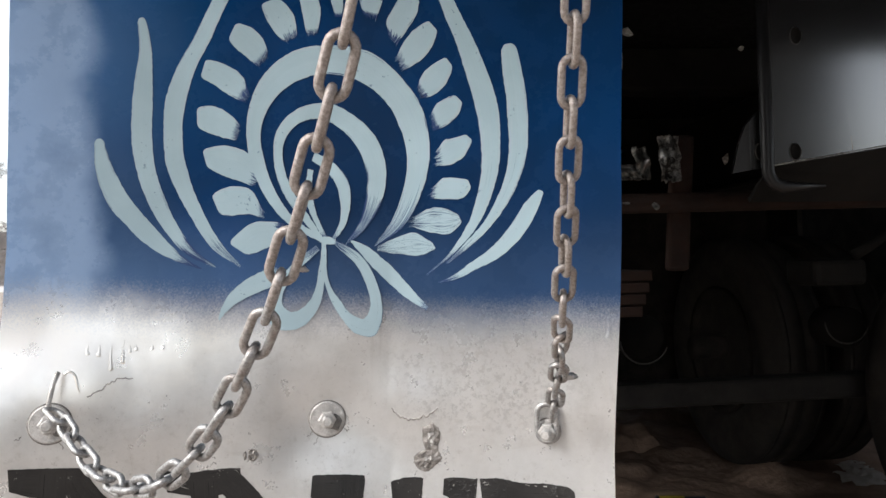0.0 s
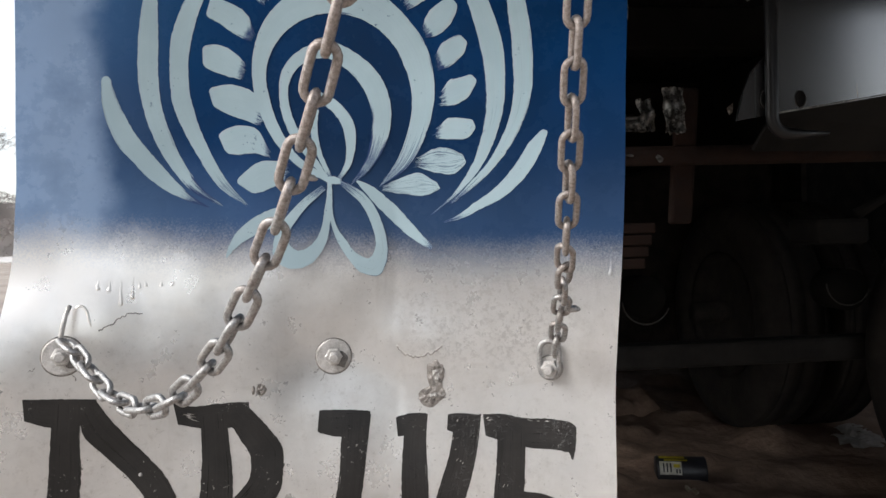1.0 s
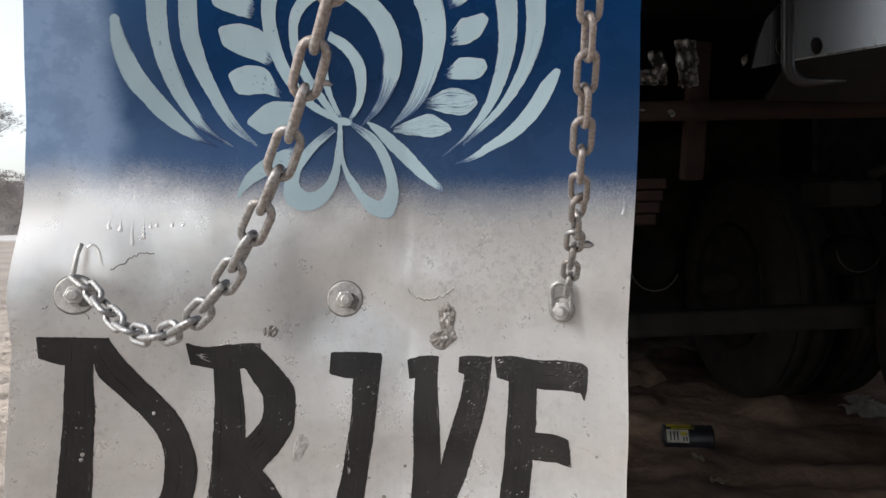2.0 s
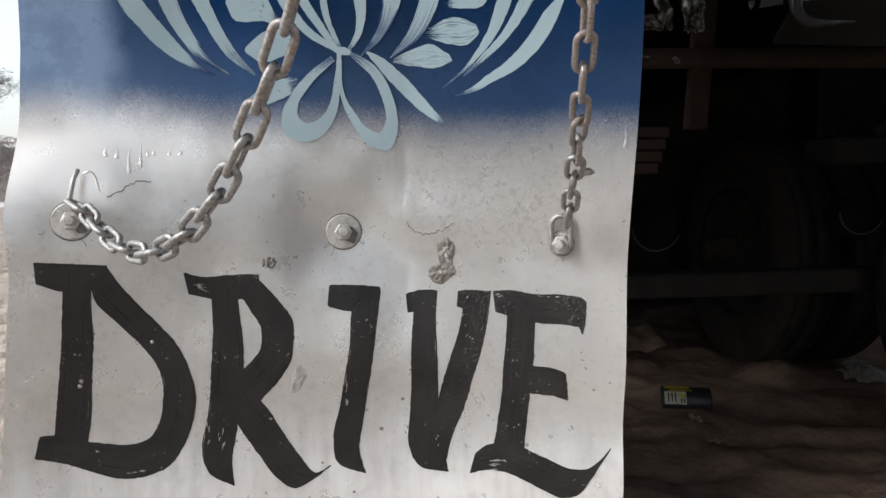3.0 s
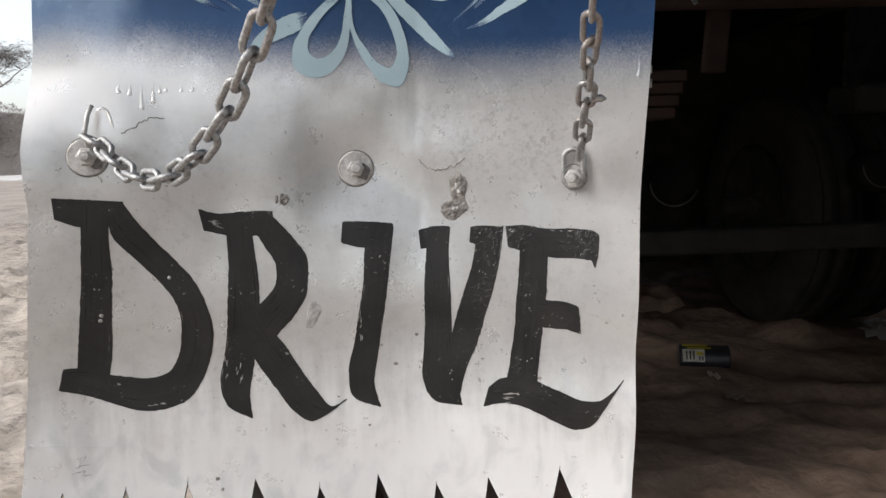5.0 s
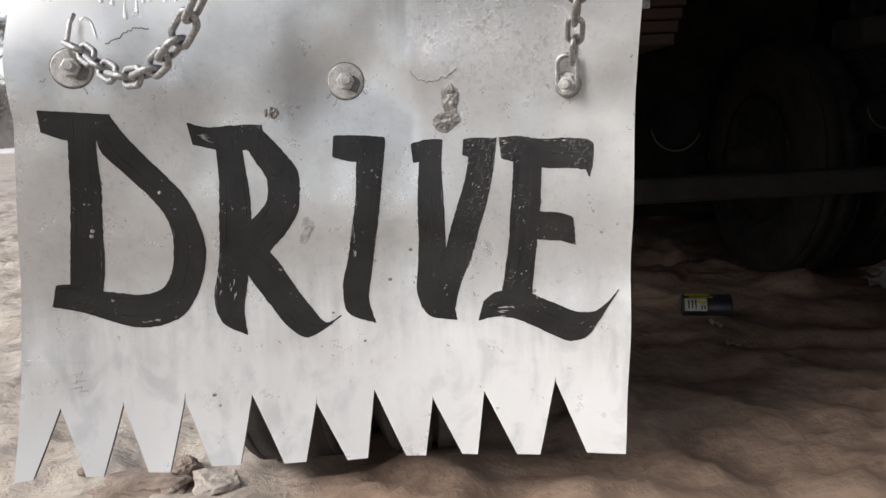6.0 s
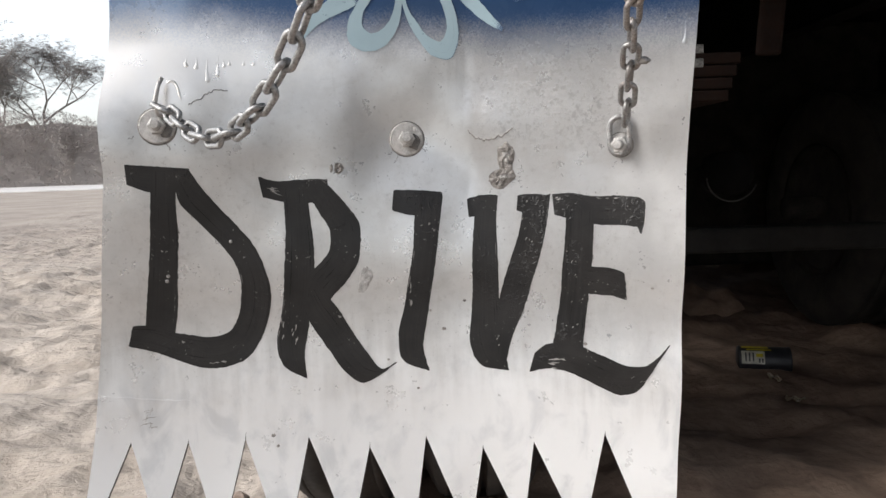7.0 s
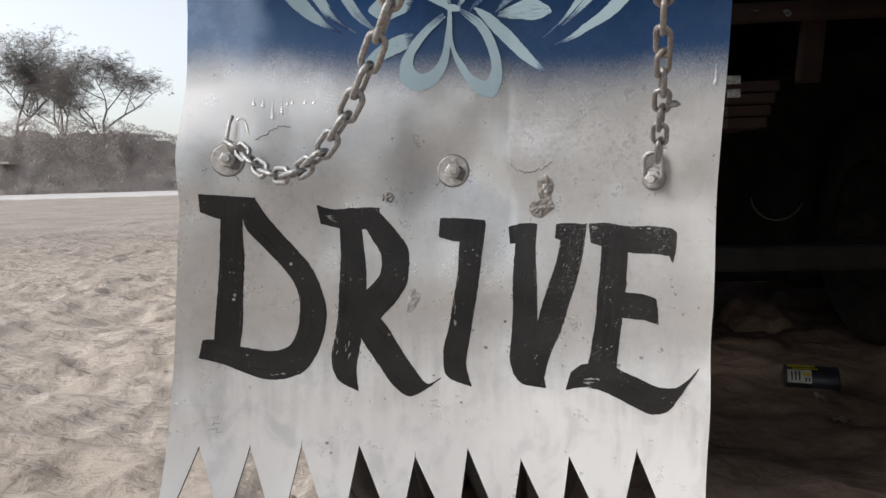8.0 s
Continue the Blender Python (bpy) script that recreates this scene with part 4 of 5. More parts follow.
def scuffs(x, z, w, h, count, angle, seed, long=8.0, wide=0.9, material=SCUFF, label="pale scratch in the black paint"):
    """A cluster of short scratches in the paint; angle from the level, in degrees."""
    rnd = random.Random(seed)
    for _ in range(count):
        cx, cz = 1000 * x + rnd.uniform(-0.5, 0.5) * 1000 * w, 1000 * z + rnd.uniform(-0.5, 0.5) * 1000 * h
        a, n = radians(angle + rnd.uniform(-14, 14)), long * rnd.uniform(0.4, 1.0) / 2
        thick = wide * rnd.uniform(0.6, 1.4)
        nib = math.degrees(a) + 90
        line = [(cx - n * math.cos(a), cz - n * math.sin(a), 0.2, nib), (cx + rnd.uniform(-0.4, 0.4), cz + rnd.uniform(-0.4, 0.4), thick, nib), (cx + n * math.cos(a), cz + n * math.sin(a), 0.2, nib)]
        part("scratch", stroke(line, 0.00052, 0.0, 0.0004), material, flap, label)


scuffs(-0.1208, 0.7273, 0.010, 0.007, 5, -12, 1, 12.0, 0.7)
scuffs(0.1634, 0.5419, 0.012, 0.010, 7, -4, 2, 11.0, 1.1)
scuffs(-0.1077, 0.5771, 0.006, 0.020, 5, 76, 3, 7.0, 1.0)
scuffs(-0.1195, 0.5834, 0.003, 0.022, 5, 82, 4, 7.0, 1.1)
scuffs(0.0141, 0.6151, 0.003, 0.034, 6, 78, 5, 8.0, 0.9)
scuffs(0.1029, 0.5615, 0.008, 0.020, 4, 60, 6, 3.5, 0.7)
scuffs(0.1416, 0.6737, 0.014, 0.016, 4, 50, 7, 4.0, 0.6)
scuffs(0.1807, 0.6532, 0.012, 0.060, 4, 70, 9, 3.5, 0.6)
scuffs(0.1784, 0.5807, 0.016, 0.016, 3, 40, 10, 3.5, 0.7)
scuffs(0.1679, 0.7105, 0.010, 0.003, 4, 3, 11, 5.0, 0.9)
scuffs(0.2163, 0.7088, 0.024, 0.002, 3, -4, 12, 5.0, 0.9)
scuffs(-0.1869, 0.5522, 0.020, 0.004, 5, -6, 13, 6.0, 1.0)
scuffs(0.2389, 0.5315, 0.014, 0.008, 3, 35, 14, 3.5, 0.6)
scuffs(-0.2567, 0.5009, 0.011, 0.020, 8, 3, 15, 12.0, 0.4, FLAKE, "grey scuff in the silver paint")
scuffs(-0.2567, 0.5009, 0.012, 0.016, 4, 70, 16, 8.0, 0.4, FLAKE, "grey scuff in the silver paint")
for i, (x, z) in enumerate(((-0.1660, 0.6776), (-0.2279, 0.6457), (-0.2294, 0.6408))):
    blob("speck", x, z, 0.0042, 0.0042, 0.0010, 40 + i, SCUFF, "small pale blister in the black paint", 0.4)

# ---- chains ----
def link_mesh(pitch=0.0268, wire=0.0030, half=0.0068):
    """A closed oval link that lies along its local x axis."""
    bm = bmesh.new()
    straight = pitch / 2 + wire - half
    path = []
    for side, centre in ((1, straight), (-1, -straight)):
        for k in range(9):
            a = math.pi * (k / 8 - 0.5)
            path.append(Vector((centre + side * half * math.cos(a), side * half * math.sin(a), 0)))
    n, sides, rings = len(path), 8, []
    for i, p in enumerate(path):
        way = (path[(i + 1) % n] - path[i - 1]).normalized()
        out = Vector((way.y, -way.x, 0))
        rings.append([bm.verts.new(p + wire * (math.cos(a) * out + math.sin(a) * Vector((0, 0, 1)))) for a in (2 * math.pi * k / sides for k in range(sides))])
    for i in range(n):
        a, b = rings[i], rings[(i + 1) % n]
        for k in range(sides):
            bm.faces.new((a[k], b[k], b[(k + 1) % sides], a[(k + 1) % sides]))
    bmesh.ops.recalc_face_normals(bm, faces=bm.faces)
    me = bpy.data.meshes.new("link")
    bm.to_mesh(me)
    bm.free()
    me.shade_smooth()
    me.materials.append(LINK)
    return me


PITCH = 0.0245
LINK_MESH = link_mesh(PITCH, 0.0025, 0.0064)


def burr(seed, size, stretch):
    """A rough drop of weld left on a link."""
    bm = bmesh.new()
    bmesh.ops.create_icosphere(bm, subdivisions=3, radius=size)
    for v in bm.verts:
        k = 1 + 0.45 * noise.noise(v.co / size * 1.3 + Vector((seed, 0, 0))) + 0.25 * noise.noise(v.co / size * 3.5 + Vector((0, seed, 0)))
        v.co = Vector((v.co.x * 0.8, v.co.y * stretch, v.co.z * 0.7)) * k
    return bm


def chain(pts, label, turn, twist=0.0, first=0, burrs=()):
    """Links laid end to end along a line; burrs: link, side and size of a drop of weld."""
    line = [Vector(p) for p in spline(pts, 40)]
    thing = tagged(empty("chain", pts[0]), label, "chain", "chains of the flap")
    inv = Matrix.Translation(-Vector(pts[0]))
    knots, last = [line[0]], line[0]
    for p in line[1:]:
        if (p - last).length >= PITCH and (p - last).dot(p - line[0]) > 0:
            last = last + (p - last).normalized() * PITCH
            knots.append(last)
    for i, (a, b) in enumerate(zip(knots, knots[1:])):
        if i < first:
            continue
        way = (b - a).normalized()
        side = Vector((0.0, -1.0, 0.15))
        side = (side - way * side.dot(way)).normalized()
        base = Matrix((way, side.cross(way), side)).transposed()
        slew = min(1.0, max(0.0, (i - 3) / 7))
        angle = turn + (90 if i % 2 else 0) + twist * slew * slew * (3 - 2 * slew) + 9 * noise.noise(Vector((i * 1.7, turn, 0)))
        m = Matrix.Translation((a + b) / 2) @ base.to_4x4() @ pose(0, 0, 0, angle, 0, 0)
        link = share("link", LINK_MESH, thing, inv @ m)
        for at, edge, size, stretch in burrs:
            if at == i:
                drop = part("weld_burr", burr(i, size, stretch), LINK, link, "rough drop of weld on a link")
                drop.location = (-0.004, edge * (0.0085 + 0.4 * size), 0.0)
    return thing


chain([(-0.2117, -0.0387, 0.8120), (-0.1954, -0.0557, 0.8050), (-0.1807, -0.0733, 0.7964), (-0.1665, -0.0911, 0.7874), (-0.1514, -0.1089, 0.7801), (-0.1352, -0.1277, 0.7762), (-0.1190, -0.1460, 0.7757), (-0.1031, -0.1640, 0.7790), (-0.0876, -0.1822, 0.7851), (-0.0732, -0.1998, 0.7933), (-0.0590, -0.2156, 0.8053), (-0.0455, -0.2312, 0.8186), (-0.0332, -0.2464, 0.8329), (-0.0221, -0.2607, 0.8490), (-0.0114, -0.2740, 0.8664), (-0.0012, -0.2866, 0.8845), (0.0083, -0.2983, 0.9035), (0.0167, -0.3092, 0.9236), (0.0246, -0.3192, 0.9443), (0.0325, -0.3290, 0.9652), (0.0468, -0.3489, 1.0073), (0.0595, -0.3640, 1.0512), (0.0880, -0.3980, 1.1700), (0.1300, -0.4500, 1.4500)],
      "long slack steel chain hooked to the flap's staple", 98, burrs=((17, 1, 0.0022, 1.4),))
taut = chain([(0.2317, -0.0085, 0.7663), (0.2248, -0.0455, 0.7977), (0.2181, -0.0846, 0.8263), (0.2107, -0.1242, 0.8541), (0.2025, -0.1625, 0.8833), (0.1970, -0.1936, 0.9211), (0.1918, -0.2228, 0.9605), (0.1874, -0.2488, 1.0021), (0.1851, -0.2697, 1.0470), (0.1820, -0.2960, 1.1200), (0.1740, -0.3600, 1.4500)],
             "taut steel chain bolted to the flap", -38, 128, first=1, burrs=((4, -1, 0.0040, 1.6),))
END_LINK = link_mesh(0.0310, 0.0027, 0.0094)
share("end_link", END_LINK, taut, Matrix.Translation(-Vector((0.2317, -0.0085, 0.7663))) @ flap_frame(0.2296, 0.7705) @ Matrix.Translation((0, 0, 0.0058)) @ pose(0, 0, 0, 0, 0, 90))


# ---- truck ----
def wheel(truck, x, y, r=0.5, w=0.25):
    thing = empty("wheel", (x, y, 0.0))
    thing.parent = truck
    m = pose(0, 0, r - 0.012, 0, 90, 0)
    h = w / 2
    prof = [(0.27, -h * 0.62), (0.30, -h * 0.86), (0.38, -h), (0.44, -h * 0.96), (0.478, -h * 0.80), (0.492, -h * 0.74), (0.499, -h * 0.5)]
    for g in (-0.30, 0.0, 0.30):
        prof += [(0.5, g * w - 0.007), (0.487, g * w - 0.005), (0.487, g * w + 0.005), (0.5, g * w + 0.007)]
    prof += [(0.499, h * 0.5), (0.492, h * 0.74), (0.478, h * 0.80), (0.44, h * 0.96), (0.38, h), (0.30, h * 0.86), (0.27, h * 0.62)]
    part("tyre", lathe(bmesh.new(), prof, m, 64), RUBBER, thing)
    part("rim", lathe(bmesh.new(), [(0.275, -h * 0.6), (0.285, -h * 0.85), (0.26, -h * 0.8), (0.25, 0.0), (0.12, 0.02), (0.12, 0.06), (0.05, 0.08), (0.0, 0.08)], m, 40), GREASE, thing)
    return thing


def bent_sheet(x0, x1, y, z0, z1, bend, seed, n=16):
    """A plate with ragged edges, bent and knocked about."""
    bm = bmesh.new()
    grid = []
    for i in range(n + 1):
        row = []
        for j in range(n + 1):
            u, v = i / n, j / n
            p = Vector((u * 3, v * 3, seed))
            ragged = Vector((0.05 * noise.noise(p * 2.3) * (x1 - x0), 0, 0.06 * noise.noise(p * 2.0 + Vector((4, 0, 0))) * (z1 - z0)))
            out = bend * (noise.noise(p) + 0.5 * abs(noise.noise(p * 2.1)) + 0.8 * v * v)
            row.append(bm.verts.new(Vector((x0 + (x1 - x0) * u, y + out, z0 + (z1 - z0) * v)) + ragged))
        grid.append(row)
    for i in range(n):
        for j in range(n):
            bm.faces.new((grid[i][j], grid[i + 1][j], grid[i + 1][j + 1], grid[i][j + 1]))
    bmesh.ops.solidify(bm, geom=bm.faces[:], thickness=0.004)
    return bm


def build_truck():
    truck = tagged(empty("truck", (0, 0, 0)), "underside and tail of a parked black truck", "truck")
    # cargo bed above
    part("cargo_bed", box(bmesh.new(), (-0.40, -0.55, 1.50), (2.30, 7.5, 3.1), 0.02), BLACK, truck, smooth=False)
    for y in (-0.5, 0.25, 1.2, 2.2, 3.2, 4.4):
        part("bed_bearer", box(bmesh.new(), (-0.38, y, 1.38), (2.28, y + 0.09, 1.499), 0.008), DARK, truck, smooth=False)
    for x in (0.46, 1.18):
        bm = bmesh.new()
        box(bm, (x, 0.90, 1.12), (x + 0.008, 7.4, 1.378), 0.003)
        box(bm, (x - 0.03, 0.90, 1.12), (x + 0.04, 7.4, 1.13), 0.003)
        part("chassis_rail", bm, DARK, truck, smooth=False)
    # rear closing panel with a rounded flange
    bm = bmesh.new()
    prof = [(0.564, 1.45), (0.564, 1.032)] + [(0.564 + 0.022 * (1 - math.cos(a)), 1.032 - 0.022 * math.sin(a)) for a in (math.pi / 2 * k / 6 for k in range(1, 7))] + [(0.600, 1.0095), (0.640, 1.010)]
    tube(bm, [(x, 0.170, z) for x, z in prof], [0.008] * (len(prof) - 2) + [0.006, 0.002], 12)
    part("panel_flange", bm, BLACK, truck, "rounded black flange")
    bm = bmesh.new()
    box(bm, (0.572, 0.180, 1.03), (1.15, 0.186, 1.45))
    for v in bm.verts:
        if v.co.z < 1.1:
            v.co.z = 1.036 + (v.co.x - 0.572) * 0.15
    part("rear_panel", bm, PANEL, truck, "glossy black steel panel reflecting the sky", smooth=False)
    bm = bmesh.new()
    shape = [(0.524, 1.029), (0.566, 1.036), (0.566, 1.112), (0.556, 1.104), (0.543, 1.090), (0.534, 1.068)]
    near, far = ([bm.verts.new((x, y, z)) for x, z in shape] for y in (0.182, 0.188))
    bm.faces.new(near)
    bm.faces.new(far[::-1])
    for k in range(6):
        bm.faces.new((near[k], far[k], far[(k + 1) % 6], near[(k + 1) % 6]))
    bmesh.ops.recalc_face_normals(bm, faces=bm.faces)
    part("rear_gusset", bm, PANEL, truck, smooth=False)
    # a wavering upright seam
    seam = [(0.656 + 0.030 * k / 16 + 0.0030 * noise.noise(Vector((k * 0.35, 0, 2))), 0.1805, 1.44 - 0.385 * k / 16) for k in range(17)]
    part("panel_seam", tube(bmesh.new(), seam, [0.0006 + 0.0005 * noise.noise(Vector((k * 0.6, 3, 0))) for k in range(17)], 6), PANEL, truck)
    # worn bare steel along the panel's lower edge
    bm = tube(bmesh.new(), [(x, 0.1795, 1.0375 + (x - 0.572) * 0.15 + 0.0008 * noise.noise(Vector((x * 90, 0, 0)))) for x in (0.576 + 0.012 * k for k in range(30))], [0.0014 * (0.5 + abs(noise.noise(Vector((k * 1.3, 4, 0))))) for k in range(30)], 6)
    part("worn_edge", bm, WORN, truck, "bare worn steel edge")
    for k, (x, y, z, w, h) in enumerate(((0.5195, 0.418, 1.006, 0.013, 0.013), (0.469, 0.418, 1.0115, 0.018, 0.005), (0.548, 0.430, 1.004, 0.006, 0.005), (0.577, 0.300, 1.064, 0.011, 0.013), (0.6507, 0.380, 1.2485, 0.008, 0.008), (0.4590, 0.360, 1.266, 0.014, 0.018), (0.447, 0.358, 1.232, 0.006, 0.040))):
        bm = bmesh.new()
        rim = [bm.verts.new((x + w / 2 * math.cos(a) * r, y + 0.3 * w * math.sin(a + k), z + h / 2 * math.sin(a) * r)) for a, r in ((2 * math.pi * i / 7 + k, 1 + 0.6 * noise.noise(Vector((i * 1.7, k * 2.3, 1)))) for i in range(7))]
        bm.faces.new(rim)
        bmesh.ops.solidify(bm, geom=bm.faces[:], thickness=0.002)
        part("bright_tab", bm, WORN, truck, "small pale metal tab", smooth=False)
    bm = bmesh.new()
    v = [bm.verts.new(p) for p in ((0.572, 0.181, 1.036), (1.15, 0.181, 1.1227), (1.15, 0.30, 0.995), (0.572, 0.23, 0.995), (0.572, 0.187, 1.036), (1.15, 0.187, 1.1227), (1.15, 0.306, 1.0), (0.572, 0.236, 1.0))]
    for q in ((0, 3, 2, 1), (4, 5, 6, 7), (0, 1, 5, 4), (1, 2, 6, 5), (2, 3, 7, 6), (3, 0, 4, 7)):
        bm.faces.new([v[i] for i in q])
    part("panel_lip", bm, DARK, truck, smooth=False)
    for x, z in ((0.614, 1.205), (0.608, 1.056), (0.562, 1.056)):
        part("bolt_hole", lathe(bmesh.new(), [(0.0085, 0.0), (0.0085, 0.0028), (0.0068, 0.0032), (0.0064, 0.0024), (0.0, 0.0024)], Matrix.Translation((x, 0.182, z)) @ pose(0, 0, 0, 90, 0, 0) @ Matrix.Diagonal((0.85, 1.25, 1.0, 1.0)), 20), DARK, truck)
        part("worn_rim", tube(bmesh.new(), [(x + 0.0078 * math.cos(a), 0.1795, z + 0.0115 * math.sin(a)) for a in (2 * math.pi * (k / 24 + 0.3) for k in range(19))], [0.0004 + 0.0007 * abs(noise.noise(Vector((k * 0.7, x * 50, z)))) for k in range(19)], 6), LIP, truck, "chipped rim of a bolt hole")
    # bracket plates and rusty members
    for seed, x0, x1, y, z0, z1, bend in ((2, 0.511, 0.545, 0.375, 1.040, 1.113, 0.010), (7, 0.440, 0.482, 0.378, 1.044, 1.070, 0.014), (11, 0.476, 0.500, 0.385, 1.046, 1.098, 0.020)):
        part("worn_bracket", bent_sheet(x0, x1, y, z0, z1, bend, seed), BENT, truck, "bent worn steel bracket")
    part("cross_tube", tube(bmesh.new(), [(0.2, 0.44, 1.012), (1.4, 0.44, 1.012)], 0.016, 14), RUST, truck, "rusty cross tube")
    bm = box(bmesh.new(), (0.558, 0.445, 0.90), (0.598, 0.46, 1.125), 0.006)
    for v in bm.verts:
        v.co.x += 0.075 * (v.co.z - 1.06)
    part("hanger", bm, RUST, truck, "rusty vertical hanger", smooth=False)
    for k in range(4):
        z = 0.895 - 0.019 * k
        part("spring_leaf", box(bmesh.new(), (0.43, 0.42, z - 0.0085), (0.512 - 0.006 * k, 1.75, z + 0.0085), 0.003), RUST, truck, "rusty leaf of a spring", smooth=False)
    part("cross_beam", box(bmesh.new(), (-0.1, 1.50, 0.435), (2.0, 1.58, 0.515), 0.012), BEAM, truck, smooth=False)
    for x0, x1 in ((-0.25, 0.36), (1.48, 2.08)):
        for y in (0.95, 2.38):
            part("stub_axle", tube(bmesh.new(), [(x0, y, 0.5), (x1, y, 0.5)], 0.05, 16), GREASE, truck)
    for wx in (-0.178, 0.100, 1.71, 1.97):
        wheel(truck, wx, 0.95)
        wheel(truck, wx, 2.38)   # second axle of the bogie
    # dark block added to close off the bright far end under the bed
    bm = box(bmesh.new(), (-0.30, 3.0, 0.16), (2.24, 3.9, 1.378), 0.02)
    # unseen panels added at the sides and over the wheel to keep light out
    for x, y in ((-0.40, 1.56), (2.24, 2.75)):
        part("side_light_block", box(bmesh.new(), (x, y, 0.06), (x + 0.03, 7.4, 1.50), 0.006), GREASE, truck, smooth=False)
    part("side_light_block", box(bmesh.new(), (-0.40, 0.48, 1.03), (-0.37, 1.56, 1.50), 0.006), GREASE, truck, smooth=False)
    part("wheel_light_block", box(bmesh.new(), (-0.39, 0.42, 1.03), (0.30, 1.56, 1.045), 0.004), GREASE, truck, smooth=False)
    part("dark_end_block", bm, GREASE, truck, "dark block added under the bed to close off the light", smooth=False)
    for x in (0.84, 1.47):
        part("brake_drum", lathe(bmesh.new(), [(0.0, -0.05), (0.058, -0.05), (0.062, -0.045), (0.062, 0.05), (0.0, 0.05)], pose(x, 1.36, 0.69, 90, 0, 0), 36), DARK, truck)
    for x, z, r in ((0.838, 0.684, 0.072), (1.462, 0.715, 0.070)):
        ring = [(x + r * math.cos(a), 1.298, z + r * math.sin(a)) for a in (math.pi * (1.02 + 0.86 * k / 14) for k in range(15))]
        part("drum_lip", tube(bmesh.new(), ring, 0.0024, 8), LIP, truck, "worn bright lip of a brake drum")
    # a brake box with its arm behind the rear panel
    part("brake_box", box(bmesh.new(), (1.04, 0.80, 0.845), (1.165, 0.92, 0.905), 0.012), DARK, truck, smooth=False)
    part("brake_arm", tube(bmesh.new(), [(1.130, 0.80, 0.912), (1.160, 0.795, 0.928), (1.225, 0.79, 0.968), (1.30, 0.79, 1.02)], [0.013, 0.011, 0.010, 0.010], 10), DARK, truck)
    for z in (0.874, 0.893):
        part("bright_tab", box(bmesh.new(), (0.394, 0.298, z - 0.006), (0.412, 0.302, z + 0.006), 0.001), WORN, truck, "small pale metal tab", smooth=False)
    return truck


build_truck()
# walls added out of view to darken reflections in the flap and panel
PLASTER = plain("added_wall_plaster", (0.20, 0.17, 0.15), (0.27, 0.24, 0.21), 1.2, 0.9)
tagged(obj("added_wall_south", box(bmesh.new(), (-9.0, -6.3, -0.3), (-1.6, -6.0, 4.6), 0.02), PLASTER, False), "plain wall added out of view to darken reflections in the flap", "wall", kind="structure")
tagged(obj("added_wall_south", box(bmesh.new(), (1.05, -6.3, -0.3), (5.20, -6.0, 4.6), 0.02), GREASE, False), "plain dark wall added out of view to darken the panel's reflection", "wall", kind="structure")
# dark wall added to block light from the truck's far side
tagged(obj("added_wall_east", box(bmesh.new(), (2.75, 0.1, -0.3), (2.95, 9.5, 3.2), 0.01), GREASE, False), "plain dark wall added beside the truck to keep light out", "wall", kind="structure")


# ---- litter under the truck ----
def place_can():
    can = tagged(empty("oil_can"), "yellow and black tin can lying on the shaded sand", "can")
    can.matrix_basis = Matrix.Translation((1.147, 1.79, 0.000)) @ pose(0, 0, 0, 0, 90, -14) @ Matrix.Scale(1.02, 4)
    yellow = plain("can_yellow", (0.62, 0.52, 0.03), (0.36, 0.29, 0.03), 45, 0.4)
    dark = plain("can_black", (0.012, 0.013, 0.02), (0.03, 0.03, 0.035), 20, 0.4)
    pale = plain("can_label", (0.62, 0.62, 0.54), (0.36, 0.35, 0.30), 45, 0.5)
    one = Matrix.Identity(4)
    part("body", lathe(bmesh.new(), [(0.0, -0.085), (0.05, -0.085), (0.052, -0.08), (0.050, -0.076), (0.050, 0.076), (0.052, 0.08), (0.05, 0.085), (0.044, 0.086), (0.043, 0.05), (0.0, 0.05)], one, 32), dark, can)
    def band(name, a0, a1, h0, h1, mat, r=0.0506):
        bm = bmesh.new()
        n = 10
        grid = [[bm.verts.new((r * math.cos(a), r * math.sin(a), h)) for a in (radians(a0 + (a1 - a0) * k / n) for k in range(n + 1))] for h in (h0, h1)]
        for k in range(n):
            bm.faces.new((grid[0][k], grid[0][k + 1], grid[1][k + 1], grid[1][k]))
        part(name, bm, mat, can)
    band("yellow_band", 174, 197, -0.075, 0.012, yellow)
    band("yellow_band", 203, 210, -0.06, 0.02, yellow)
    band("label", 214, 268, -0.078, -0.002, pale)
    for k in range(3):
        band("label_bar", 222, 258, -0.066 + 0.012 * k, -0.061 + 0.012 * k, dark, 0.0512)
    band("label_bar", 226, 240, -0.030, -0.008, yellow, 0.0512)
    for h in (-0.022, -0.012):
        band("label_bar", 246, 262, h, h + 0.005, dark, 0.0512)
    return can


place_can()

STONE = plain("reddish_clod", (0.22, 0.165, 0.132), (0.40, 0.315, 0.26), 34.0, 0.95, 0.0, 1.0, 0.012)


PALE_CLOD = plain("pale_sandy_clod", (0.36, 0.31, 0.265), (0.49, 0.43, 0.375), 26.0, 0.95, 0.0, 1.0, 0.010)


